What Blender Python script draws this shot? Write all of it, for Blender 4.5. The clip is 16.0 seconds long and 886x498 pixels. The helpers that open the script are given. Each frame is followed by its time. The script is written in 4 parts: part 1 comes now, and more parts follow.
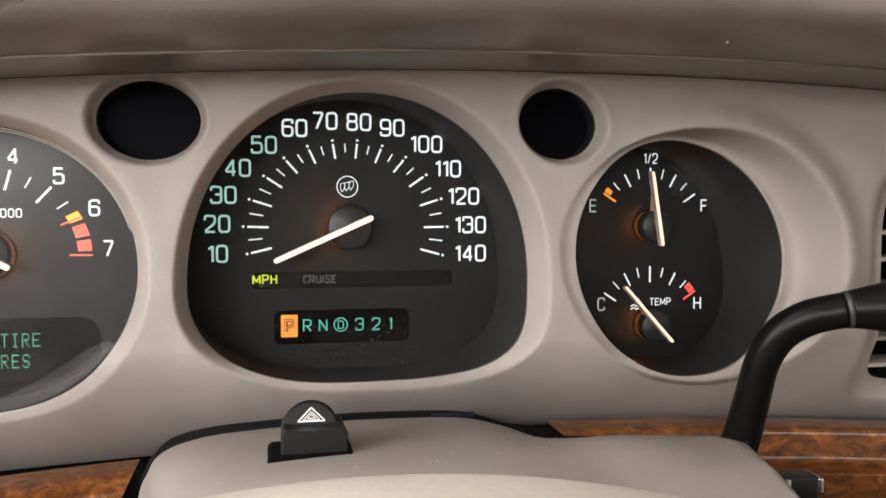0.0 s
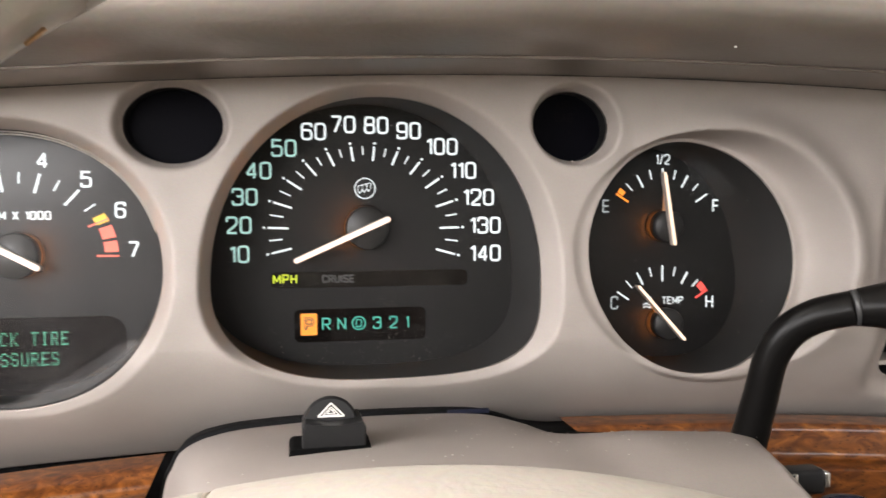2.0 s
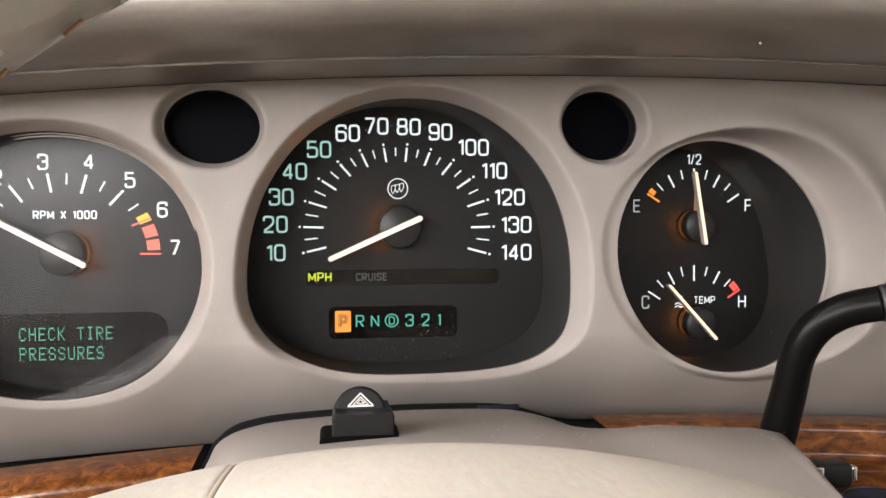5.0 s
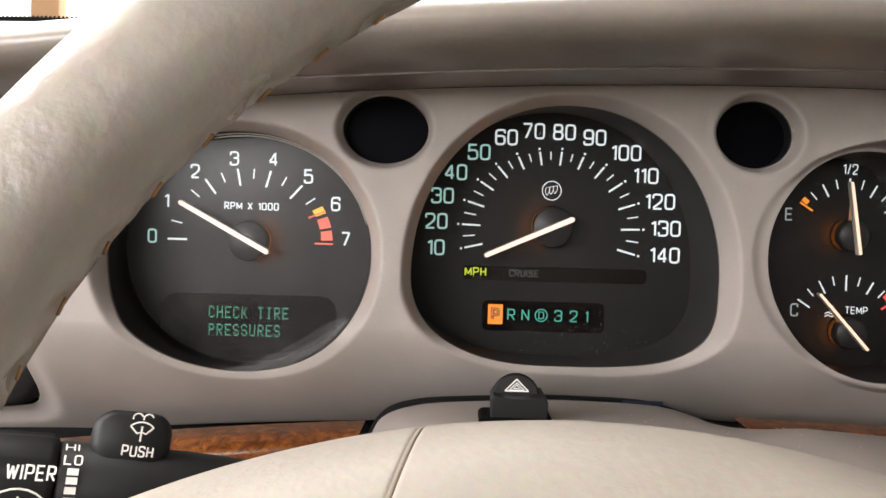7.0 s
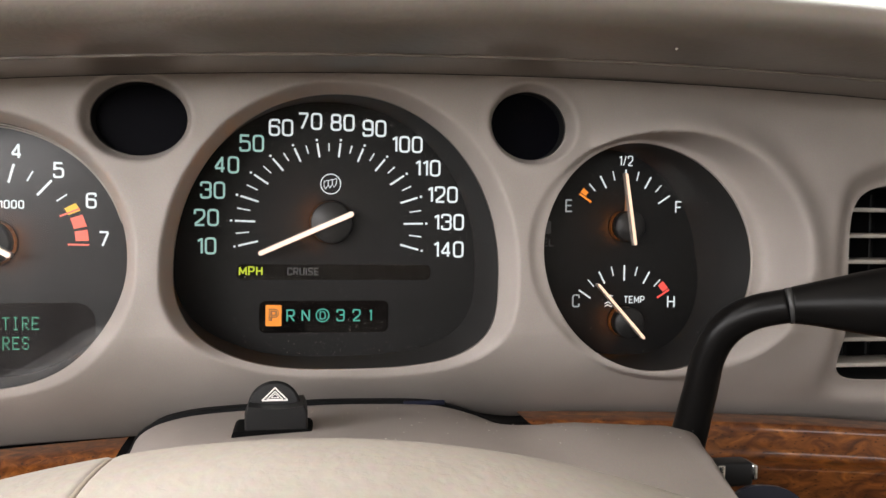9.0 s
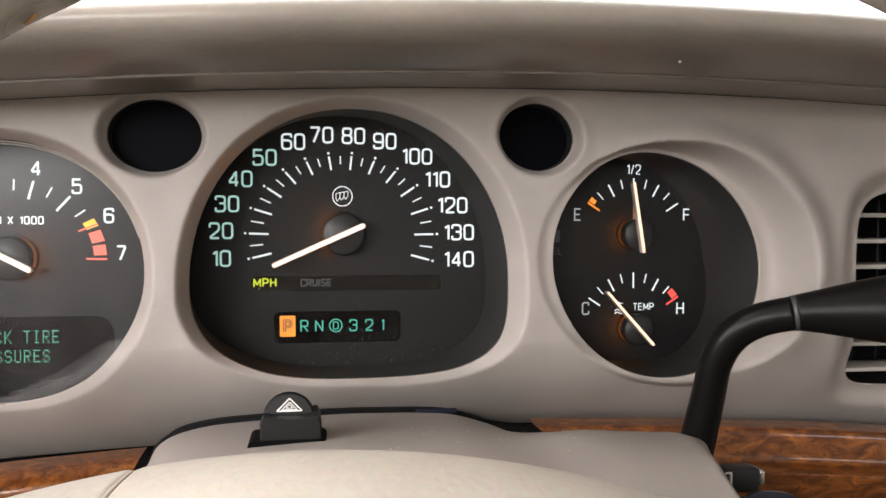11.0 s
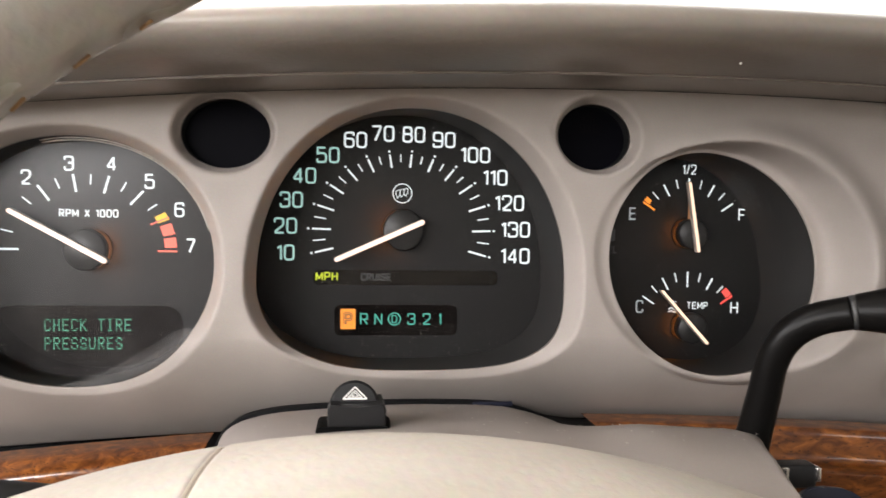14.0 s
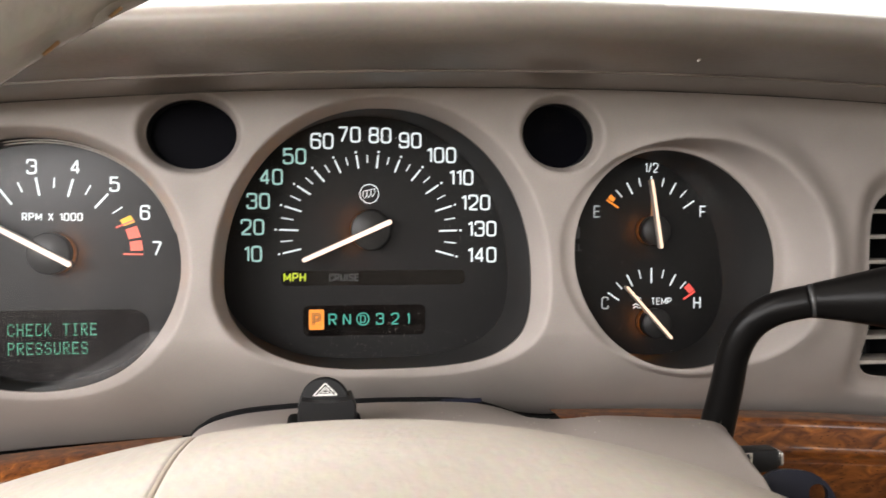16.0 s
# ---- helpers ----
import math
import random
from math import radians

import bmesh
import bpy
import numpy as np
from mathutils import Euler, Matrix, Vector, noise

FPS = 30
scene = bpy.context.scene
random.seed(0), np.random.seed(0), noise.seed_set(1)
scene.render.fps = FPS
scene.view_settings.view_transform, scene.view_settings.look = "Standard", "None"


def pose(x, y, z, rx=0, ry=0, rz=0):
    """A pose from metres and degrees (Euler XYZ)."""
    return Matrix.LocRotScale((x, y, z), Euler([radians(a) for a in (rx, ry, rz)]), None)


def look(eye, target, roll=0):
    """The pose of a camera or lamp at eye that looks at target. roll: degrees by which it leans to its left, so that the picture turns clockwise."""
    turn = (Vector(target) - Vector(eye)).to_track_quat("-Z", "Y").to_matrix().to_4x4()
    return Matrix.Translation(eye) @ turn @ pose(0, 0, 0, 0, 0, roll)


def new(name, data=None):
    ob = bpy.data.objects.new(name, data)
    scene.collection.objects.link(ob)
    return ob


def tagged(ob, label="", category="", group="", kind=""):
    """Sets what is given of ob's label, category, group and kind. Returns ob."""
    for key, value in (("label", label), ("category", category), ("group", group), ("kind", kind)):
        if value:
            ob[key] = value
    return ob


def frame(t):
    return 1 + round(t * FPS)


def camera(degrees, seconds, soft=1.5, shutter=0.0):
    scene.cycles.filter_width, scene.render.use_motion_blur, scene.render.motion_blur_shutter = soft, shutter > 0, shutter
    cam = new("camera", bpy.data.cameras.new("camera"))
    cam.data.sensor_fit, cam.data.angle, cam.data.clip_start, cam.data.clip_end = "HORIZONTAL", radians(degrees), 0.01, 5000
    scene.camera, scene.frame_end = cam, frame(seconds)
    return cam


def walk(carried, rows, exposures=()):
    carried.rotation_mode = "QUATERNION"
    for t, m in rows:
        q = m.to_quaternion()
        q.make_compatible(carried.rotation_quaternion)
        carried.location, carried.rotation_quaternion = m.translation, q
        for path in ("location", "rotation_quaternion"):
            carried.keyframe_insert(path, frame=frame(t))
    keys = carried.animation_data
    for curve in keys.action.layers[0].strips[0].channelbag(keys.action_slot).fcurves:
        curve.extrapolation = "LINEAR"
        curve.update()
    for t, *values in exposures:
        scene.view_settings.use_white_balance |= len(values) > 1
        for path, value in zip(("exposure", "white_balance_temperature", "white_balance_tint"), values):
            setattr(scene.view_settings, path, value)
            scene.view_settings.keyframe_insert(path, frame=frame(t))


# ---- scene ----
cam = camera(54.7, 16.0, 1.5, 0.8)
EXPOSURE = 0.62
PATH = [
    (0, (-0.035, -0.357, 0.993), (0.366, 1.6, 0.891), -0.0),
    (0.5, (-0.035, -0.358, 0.993), (0.368, 1.597, 0.878), -0.2),
    (1, (-0.034, -0.361, 0.994), (0.368, 1.595, 0.881), -0.3),
    (1.5, (-0.033, -0.363, 0.994), (0.36, 1.595, 0.88), -0.4),
    (2, (-0.036, -0.365, 0.994), (0.326, 1.599, 0.889), -0.2),
    (2.5, (-0.033, -0.372, 0.993), (0.224, 1.609, 0.91), -0.4),
    (3, (-0.032, -0.371, 0.994), (0.25, 1.606, 0.896), -0.1),
    (3.2, (-0.032, -0.371, 0.993), (0.248, 1.607, 0.894), -0.2),
    (5.3, (-0.032, -0.373, 0.989), (0.221, 1.61, 0.913), -0.3),
    (5.5, (-0.035, -0.379, 0.992), (0.158, 1.61, 0.917), 0.1),
    (6, (-0.041, -0.395, 0.991), (-0.035, 1.604, 0.929), 0.4),
    (6.1, (-0.041, -0.396, 0.996), (-0.083, 1.602, 0.904), 0.7),
    (6.5, (-0.044, -0.394, 0.989), (-0.097, 1.603, 0.905), 1.2),
    (7, (-0.043, -0.394, 0.989), (-0.086, 1.603, 0.906), 1.5),
    (7.5, (-0.041, -0.393, 0.989), (-0.065, 1.605, 0.905), 1.5),
    (8, (-0.025, -0.384, 0.99), (0.096, 1.61, 0.893), 1.1),
    (8.5, (-0.016, -0.377, 0.99), (0.282, 1.599, 0.9), 0.9),
    (8.7, (-0.015, -0.377, 0.99), (0.311, 1.595, 0.898), 0.8),
    (11, (-0.014, -0.383, 0.993), (0.279, 1.594, 0.911), 0.1),
    (11.5, (-0.015, -0.382, 0.993), (0.26, 1.597, 0.908), -0.0),
    (12, (-0.016, -0.382, 0.992), (0.254, 1.598, 0.908), -0.2),
    (12.5, (-0.02, -0.381, 0.991), (0.247, 1.599, 0.899), -0.0),
    (13, (-0.028, -0.386, 0.993), (0.201, 1.599, 0.916), -0.1),
    (13.5, (-0.032, -0.39, 0.993), (0.169, 1.598, 0.913), 0.5),
    (14, (-0.022, -0.391, 0.992), (0.174, 1.598, 0.908), 0.7),
    (14.5, (-0.019, -0.392, 0.99), (0.28, 1.583, 0.898), 0.5),
    (15, (-0.021, -0.394, 0.99), (0.287, 1.581, 0.926), 0.5),
    (15.5, (-0.018, -0.396, 0.99), (0.27, 1.582, 0.931), -0.3),
    (16, (-0.023, -0.394, 0.987), (0.252, 1.587, 0.928), -0.0),
]
walk(cam, [(t, look(eye, target, roll)) for t, eye, target, roll in PATH], [(t, EXPOSURE + d) for t, d in ((0, -0.10), (0.5, 0.05), (1.0, 0.24), (2.0, 0.24), (2.5, 0.06), (3.2, 0.0), (5.5, 0.02), (6.0, -0.03), (6.5, -0.24), (7.0, -0.32), (8.5, -0.32), (9.6, -0.2), (11.0, -0.08), (13.0, -0.08), (14.5, -0.03), (16.0, -0.04))])

# ---- light ----
world = bpy.data.worlds.new("sky")
scene.world = world
world.use_nodes = True
wn = world.node_tree.nodes
sky = wn.new("ShaderNodeTexSky")
sky.sky_type, sky.sun_disc = "NISHITA", False
sky.sun_elevation, sky.sun_rotation = radians(27), radians(-40)
world.node_tree.links.new(sky.outputs[0], wn["Background"].inputs[0])
wn["Background"].inputs[1].default_value = 0.03

SUN_DIR = Vector((-0.55, 0.65, 0.43)).normalized()
sun = new("sun", bpy.data.lights.new("sun", "SUN"))
sun.data.energy, sun.data.angle, sun.data.color = 5.5, radians(2), (1.0, 0.94, 0.86)
sun.matrix_world = look(SUN_DIR * 5, (0, 0, 0))


def area(name, x, y, z, target, w, h, power, colour):
    lamp = new(name, bpy.data.lights.new(name, "AREA"))
    lamp.data.shape, lamp.data.size, lamp.data.size_y = "RECTANGLE", w, h
    lamp.data.energy, lamp.data.color = power, colour
    lamp.matrix_world = look((x, y, z), target)
    return lamp


# out-of-view area lamps standing in for window daylight, placed and powered to suit the panel
area("windscreen_light", -0.22, 0.03, 1.37, (-0.05, -0.12, 0.90), 0.8, 0.34, 5.6, (1.0, 0.955, 0.93))
area("driver_window_light", -0.59, -0.38, 1.13, (0.0, -0.06, 0.99), 0.85, 0.26, 8.8, (1.0, 0.965, 0.965))
area("passenger_window_light", 1.28, -0.45, 1.20, (0.0, -0.2, 0.95), 0.8, 0.30, 0.7, (1.0, 0.94, 0.91))
area("rear_door_window_light", -0.59, -1.45, 1.14, (-0.14, 0.0, 0.99), 0.6, 0.26, 7.5, (1.0, 0.97, 0.97))
# unseen lamp, added to draw a gloss line on the right wood trim
area("rear_passenger_fill_light", 1.28, -1.45, 1.16, (0.1, 0.0, 0.95), 0.7, 0.28, 1.2, (1.0, 0.97, 0.97))
area("rear_window_light", -0.05, -2.10, 1.20, (-0.1, 0.0, 0.98), 0.9, 0.30, 5.0, (1.0, 0.94, 0.91))


# ---- materials ----
def material(name, colour, rough=0.5, metal=0.0, coat=0.0, spec=0.5):
    m = bpy.data.materials.new(name)
    m.use_nodes = True
    b = m.node_tree.nodes["Principled BSDF"]
    b.inputs["Base Color"].default_value = (*colour, 1)
    b.inputs["Roughness"].default_value = rough
    b.inputs["Metallic"].default_value = metal
    b.inputs["Coat Weight"].default_value = coat
    b.inputs["Coat Roughness"].default_value = 0.06
    b.inputs["Specular IOR Level"].default_value = spec
    return m


def grained(name, colour, rough, grain, bump, blotch=0.06, spec=0.4, bump_size=0.0004, detail=4.0, gloss_wear=0.07):
    """A moulded or leathery surface: fine relief, and faint patches of wear in colour and gloss."""
    m = material(name, colour, rough, spec=spec)
    n, l = m.node_tree.nodes, m.node_tree.links
    b = n["Principled BSDF"]
    at = n.new("ShaderNodeTexCoord")
    big = n.new("ShaderNodeTexNoise")
    big.inputs["Scale"].default_value, big.inputs["Detail"].default_value = 22.0, 6.0
    l.new(at.outputs["Object"], big.inputs["Vector"])
    ramp = n.new("ShaderNodeValToRGB")
    ramp.color_ramp.elements[0].position, ramp.color_ramp.elements[1].position = 0.3, 0.7
    ramp.color_ramp.elements[0].color = (*[c * (1 - blotch) for c in colour], 1)
    ramp.color_ramp.elements[1].color = (*[min(1, c * (1 + blotch)) for c in colour], 1)
    l.new(big.outputs["Fac"], ramp.inputs["Fac"])
    fine = n.new("ShaderNodeTexNoise")
    fine.inputs["Scale"].default_value, fine.inputs["Detail"].default_value = grain, detail
    l.new(at.outputs["Object"], fine.inputs["Vector"])
    mix = n.new("ShaderNodeMix")
    mix.data_type, mix.blend_type = "RGBA", "OVERLAY"
    mix.inputs["Factor"].default_value = 0.12
    l.new(ramp.outputs["Color"], mix.inputs["A"])
    l.new(fine.outputs["Color"], mix.inputs["B"])
    l.new(mix.outputs["Result"], b.inputs["Base Color"])
    wear = n.new("ShaderNodeMapRange")
    wear.inputs["To Min"].default_value, wear.inputs["To Max"].default_value = rough - gloss_wear, rough + gloss_wear
    l.new(big.outputs["Fac"], wear.inputs["Value"])
    l.new(wear.outputs["Result"], b.inputs["Roughness"])
    rel = n.new("ShaderNodeBump")
    rel.inputs["Strength"].default_value, rel.inputs["Distance"].default_value = bump, bump_size
    l.new(fine.outputs["Fac"], rel.inputs["Height"])
    l.new(rel.outputs["Normal"], b.inputs["Normal"])
    return m


def glowing(name, colour, strength, base=None):
    m = material(name, base or tuple(0.35 * c for c in colour), 0.5)
    b = m.node_tree.nodes["Principled BSDF"]
    b.inputs["Emission Color"].default_value = (*colour, 1)
    b.inputs["Emission Strength"].default_value = strength
    return m


def clear(name, tint=(1, 1, 1), rough=0.02, ior=1.45, dust=0.0):
    """Clear plastic or glass; dust: cover of a film of fine dust and specks, which also paints haze and sheen."""
    m = bpy.data.materials.new(name)
    m.use_nodes = True
    n, l = m.node_tree.nodes, m.node_tree.links
    n.clear()
    out = n.new("ShaderNodeOutputMaterial")
    see, gloss, mix, fres = (n.new(k) for k in ("ShaderNodeBsdfTransparent", "ShaderNodeBsdfGlossy", "ShaderNodeMixShader", "ShaderNodeFresnel"))
    see.inputs[0].default_value = (*tint, 1)
    gloss.inputs["Roughness"].default_value = rough
    fres.inputs[0].default_value = ior
    l.new(fres.outputs[0], mix.inputs[0])
    l.new(see.outputs[0], mix.inputs[1])
    l.new(gloss.outputs[0], mix.inputs[2])
    if not dust:
        l.new(mix.outputs[0], out.inputs[0])
        return m
    film, lay, at, specks, cloud, pick, add = (n.new(k) for k in ("ShaderNodeBsdfDiffuse", "ShaderNodeMixShader", "ShaderNodeTexCoord", "ShaderNodeTexVoronoi", "ShaderNodeTexNoise",
                                                                 "ShaderNodeValToRGB", "ShaderNodeMath"))
    film.inputs[0].default_value = (0.62, 0.61, 0.60, 1)
    specks.inputs["Scale"].default_value = 620
    cloud.inputs["Scale"].default_value, cloud.inputs["Detail"].default_value = 60, 5
    l.new(at.outputs["Object"], specks.inputs["Vector"])
    l.new(at.outputs["Object"], cloud.inputs["Vector"])
    pick.color_ramp.elements[0].position, pick.color_ramp.elements[0].color = 0.05, (0.30, 0.30, 0.30, 1)
    pick.color_ramp.elements[1].position, pick.color_ramp.elements[1].color = 0.11, (0, 0, 0, 1)
    l.new(specks.outputs["Distance"], pick.inputs["Fac"])
    add.operation = "MULTIPLY_ADD"
    add.inputs[1].default_value = 2 * dust
    l.new(cloud.outputs["Fac"], add.inputs[0])
    thin = n.new("ShaderNodeMath")
    thin.operation = "MULTIPLY"
    thin.inputs[1].default_value = 0.5
    l.new(pick.outputs["Color"], thin.inputs[0])
    l.new(thin.outputs[0], add.inputs[2])
    l.new(add.outputs[0], lay.inputs[0])
    l.new(mix.outputs[0], lay.inputs[1])
    l.new(film.outputs[0], lay.inputs[2])
    l.new(lay.outputs[0], out.inputs[0])
    return m


def burl(name, grain=230, stretch=0.75):
    """Lacquered burl veneer: cloudy amber to red brown, with dark eyes and specks."""
    m = material(name, (0.3, 0.1, 0.03), 0.34, coat=1.0, spec=0.3)
    n, l = m.node_tree.nodes, m.node_tree.links
    b = n["Principled BSDF"]
    at = n.new("ShaderNodeTexCoord")
    squeeze = n.new("ShaderNodeMapping")
    squeeze.inputs["Scale"].default_value = (stretch, 1, 1)
    l.new(at.outputs["Object"], squeeze.inputs["Vector"])
    cloud = n.new("ShaderNodeTexNoise")
    cloud.inputs["Scale"].default_value, cloud.inputs["Detail"].default_value, cloud.inputs["Distortion"].default_value = grain, 10, 1.0
    l.new(squeeze.outputs[0], cloud.inputs["Vector"])
    ramp = n.new("ShaderNodeValToRGB")
    e = ramp.color_ramp.elements
    e[0].position, e[0].color = 0.26, (0.040, 0.0105, 0.0026, 1)
    e[1].position, e[1].color = 0.74, (0.345, 0.122, 0.022, 1)
    for p, c in ((0.42, (0.112, 0.032, 0.0064, 1)), (0.56, (0.194, 0.061, 0.0116, 1))):
        e.new(p).color = c
    l.new(cloud.outputs["Fac"], ramp.inputs["Fac"])
    eyes = n.new("ShaderNodeTexVoronoi")
    eyes.inputs["Scale"].default_value = 620
    l.new(squeeze.outputs[0], eyes.inputs["Vector"])
    dark = n.new("ShaderNodeValToRGB")
    dark.color_ramp.elements[0].position, dark.color_ramp.elements[0].color = 0.10, (0.18, 0.12, 0.10, 1)
    dark.color_ramp.elements[1].position, dark.color_ramp.elements[1].color = 0.24, (1, 1, 1, 1)
    l.new(eyes.outputs["Distance"], dark.inputs["Fac"])
    mix = n.new("ShaderNodeMix")
    mix.data_type, mix.blend_type = "RGBA", "MULTIPLY"
    mix.inputs["Factor"].default_value = 0.85
    l.new(ramp.outputs["Color"], mix.inputs["A"])
    l.new(dark.outputs["Color"], mix.inputs["B"])
    l.new(mix.outputs["Result"], b.inputs["Base Color"])
    return m


BEZEL = grained("bezel_plastic", (0.335, 0.298, 0.272), 0.55, 1700, 0.24, 0.09, spec=0.28)
PAD = grained("dash_vinyl", (0.208, 0.181, 0.156), 0.32, 420, 0.22, 0.14, spec=0.55, bump_size=0.0006, gloss_wear=0.03)
SHROUD = grained("shroud_plastic", (0.298, 0.264, 0.240), 0.5, 1300, 0.24, 0.09)
LEATHER = grained("rim_leather", (0.275, 0.246, 0.208), 0.27, 260, 0.40, 0.12, spec=0.65, bump_size=0.0009, gloss_wear=0.09)
AIRBAG = grained("airbag_cover", (0.345, 0.308, 0.263), 0.52, 420, 0.30, 0.07, bump_size=0.0008, detail=6.0)
SPECK = material("dust_speck", (0.15, 0.14, 0.122), 0.9)
SCUFF = grained("scuff", (0.62, 0.58, 0.53), 0.8, 900, 0.2)
SEAM = grained("seam", (0.24, 0.20, 0.155), 0.7, 900, 0.2)
ENAMEL = grained("lever_coating", (0.0045, 0.0042, 0.0040), 0.32, 1500, 0.10, 0.2, spec=0.12)
BLACK = grained("black_plastic", (0.0105, 0.0104, 0.0108), 0.50, 1500, 0.12, 0.25, spec=0.30)
MATT = grained("black_matt", (0.012, 0.012, 0.012), 0.6, 1500, 0.10, 0.2)
RUBBER = grained("black_seal", (0.005, 0.005, 0.0055), 0.8, 900, 0.15, 0.2, spec=0.15)
HUBCAP = grained("hub_plastic", (0.019, 0.0185, 0.018), 0.42, 1500, 0.08, 0.2)
# near-black that paints the dark of holes and pockets not cut in the mesh
HOLE_BLACK = material("hole_black", (0.002, 0.002, 0.002), 0.8, spec=0.1)
TUNNEL = grained("gauge_tunnel", (0.0115, 0.0111, 0.0106), 0.75, 1200, 0.10, 0.25)
COLLAR = grained("gauge_collar", (0.019, 0.0183, 0.0175), 0.7, 1200, 0.10, 0.25)
DIAL = grained("dial_face", (0.0072, 0.0068, 0.0066), 0.50, 2500, 0.0, 0.30, spec=0.25)
WINDOW = material("display_window", (0.0032, 0.0022, 0.0020), 0.05, spec=0.28)
MESSAGE_WINDOW = material("message_window", (0.0075, 0.0055, 0.0055), 0.08, spec=0.25)
TELLTALE = material("telltale_glass", (0.0026, 0.0026, 0.0042), 0.5, spec=0.03)
WOOD = burl("burl_veneer")
PLAIN_WOOD = burl("plain_veneer", 200, 0.45)
CHROME = material("chrome", (0.75, 0.74, 0.72), 0.18, 1.0)
KEYBLUE = grained("key_plastic", (0.0030, 0.0038, 0.010), 0.30, 1500, 0.05, 0.2, spec=0.18)
STITCH = grained("stitch_thread", (0.30, 0.165, 0.07), 0.9, 1500, 0.6, 0.3)
LENS = clear("clear_lens", rough=0.05, ior=1.14, dust=0.003)
# denser pale film paints the reflected haze that greys the tachometer
HAZY = clear("hazy_lens", rough=0.30, ior=1.30, dust=0.026)
EDGE_SHEEN = clear("edge_sheen", rough=0.6, ior=1.12, dust=0.042)
GLASS = clear("window_glass", (0.97, 0.99, 0.98))
WHITE = glowing("white_print", (0.90, 0.98, 1.0), 0.54)
DIM = glowing("dim_print", (0.82, 0.92, 0.95), 0.22)
MINT = glowing("mint_print", (0.55, 0.95, 0.88), 0.32, (0.45, 0.6, 0.58))
NEEDLE = glowing("needle_glow", (1.0, 0.76, 0.58), 1.02)
NEEDLE_BODY = material("needle_body_plastic", (0.50, 0.44, 0.39), 0.4)
NEEDLE_FIN = glowing("needle_fin_glow", (1.0, 0.42, 0.16), 0.16, (0.30, 0.18, 0.11))
PEACH = glowing("peach_needle_glow", (1.0, 0.70, 0.50), 0.86)
AMBER_SPILL = glowing("amber_spill", (1.0, 0.30, 0.05), 52.0)
AMBER_LEAK = glowing("amber_leak", (1.0, 0.28, 0.04), 32.0)
ORANGE = glowing("orange_mark", (1.0, 0.30, 0.03), 0.68)
YELLOW = glowing("yellow_mark", (1.0, 0.55, 0.03), 0.66)
REDMARK = glowing("red_mark", (1.0, 0.16, 0.10), 0.66)
FUELRED = glowing("red_block", (1.0, 0.10, 0.08), 0.66)
GREEN = glowing("green_segments", (0.16, 0.86, 0.52), 0.66, (0.02, 0.05, 0.04))
TEAL = glowing("teal_segments", (0.07, 0.55, 0.42), 0.52, (0.02, 0.05, 0.04))
LIME = glowing("lime_legend", (0.70, 0.85, 0.02), 0.55, (0.05, 0.05, 0.01))
DARK_PRINT = material("dark_green_print", (0.035, 0.075, 0.060), 0.6)
UNLIT = material("unlit_legend", (0.055, 0.057, 0.060), 0.5)
UNLIT_RED = material("unlit_red_legend", (0.0042, 0.0033, 0.0040), 0.4, spec=0.05)
PRINT = material("white_paint_print", (0.78, 0.77, 0.72), 0.6)
VANE = grained("vane_plastic", (0.40, 0.37, 0.33), 0.5, 1500, 0.1)
CLOTH = grained("headliner", (0.50, 0.46, 0.40), 0.9, 500, 0.3)
SEATC = grained("seat_leather", (0.42, 0.375, 0.32), 0.6, 300, 0.3)
CARPET = grained("carpet", (0.12, 0.10, 0.085), 0.95, 400, 0.5)


# ---- building helpers ----
def mesh_of(verts, faces, mat, smooth=True):
    me = bpy.data.meshes.new("m")
    me.from_pydata([tuple(v) for v in verts], [], faces)
    bm = bmesh.new()
    bm.from_mesh(me)
    bmesh.ops.recalc_face_normals(bm, faces=bm.faces)
    bm.to_mesh(me)
    bm.free()
    for p in me.polygons:
        p.use_smooth = smooth
    me.materials.append(mat)
    return me


def part(name, me, parent=None, label="", m=None):
    ob = new(name, me)
    if parent is not None:
        ob.parent = parent
    if m is not None:
        ob.matrix_basis = m
    if label:
        ob["label"] = label
    return ob


def thing(name, label, category, at=(0, 0, 0), group="", kind=""):
    ob = tagged(new(name), label, category, group, kind)
    ob.location = at
    return ob


def loft(rings, mat, cap=True, closed=True, smooth=True):
    """A skin over rings of equally many points."""
    k = len(rings[0])
    verts = [v for r in rings for v in r]
    faces = []
    for i in range(len(rings) - 1):
        for j in range(k if closed else k - 1):
            a, b = i * k + j, i * k + (j + 1) % k
            faces.append((a, b, b + k, a + k))
    if cap:
        faces += [tuple(range(k)), tuple((len(rings) - 1) * k + j for j in range(k))]
    return mesh_of(verts, faces, mat, smooth)


def tube(points, radii, mat, sides=20, flat=1.0, cap=True):
    """A round bar along points, with a radius at each; its ends are domed."""
    pts = [Vector(p) for p in points]
    rings = []
    side = None
    for i, p in enumerate(pts):
        d = (pts[min(i + 1, len(pts) - 1)] - pts[max(i - 1, 0)]).normalized()
        up = Vector((0, 0, 1)) if abs(d.z) < 0.9 else Vector((0, 1, 0))
        if side is None:
            side = d.cross(up).normalized()
        side = (side - d * side.dot(d)).normalized()
        other = d.cross(side)
        rings.append([p + radii[i] * (math.cos(t) * side + flat * math.sin(t) * other) for t in (2 * math.pi * k / sides for k in range(sides))])
    return loft(rings, mat, cap)


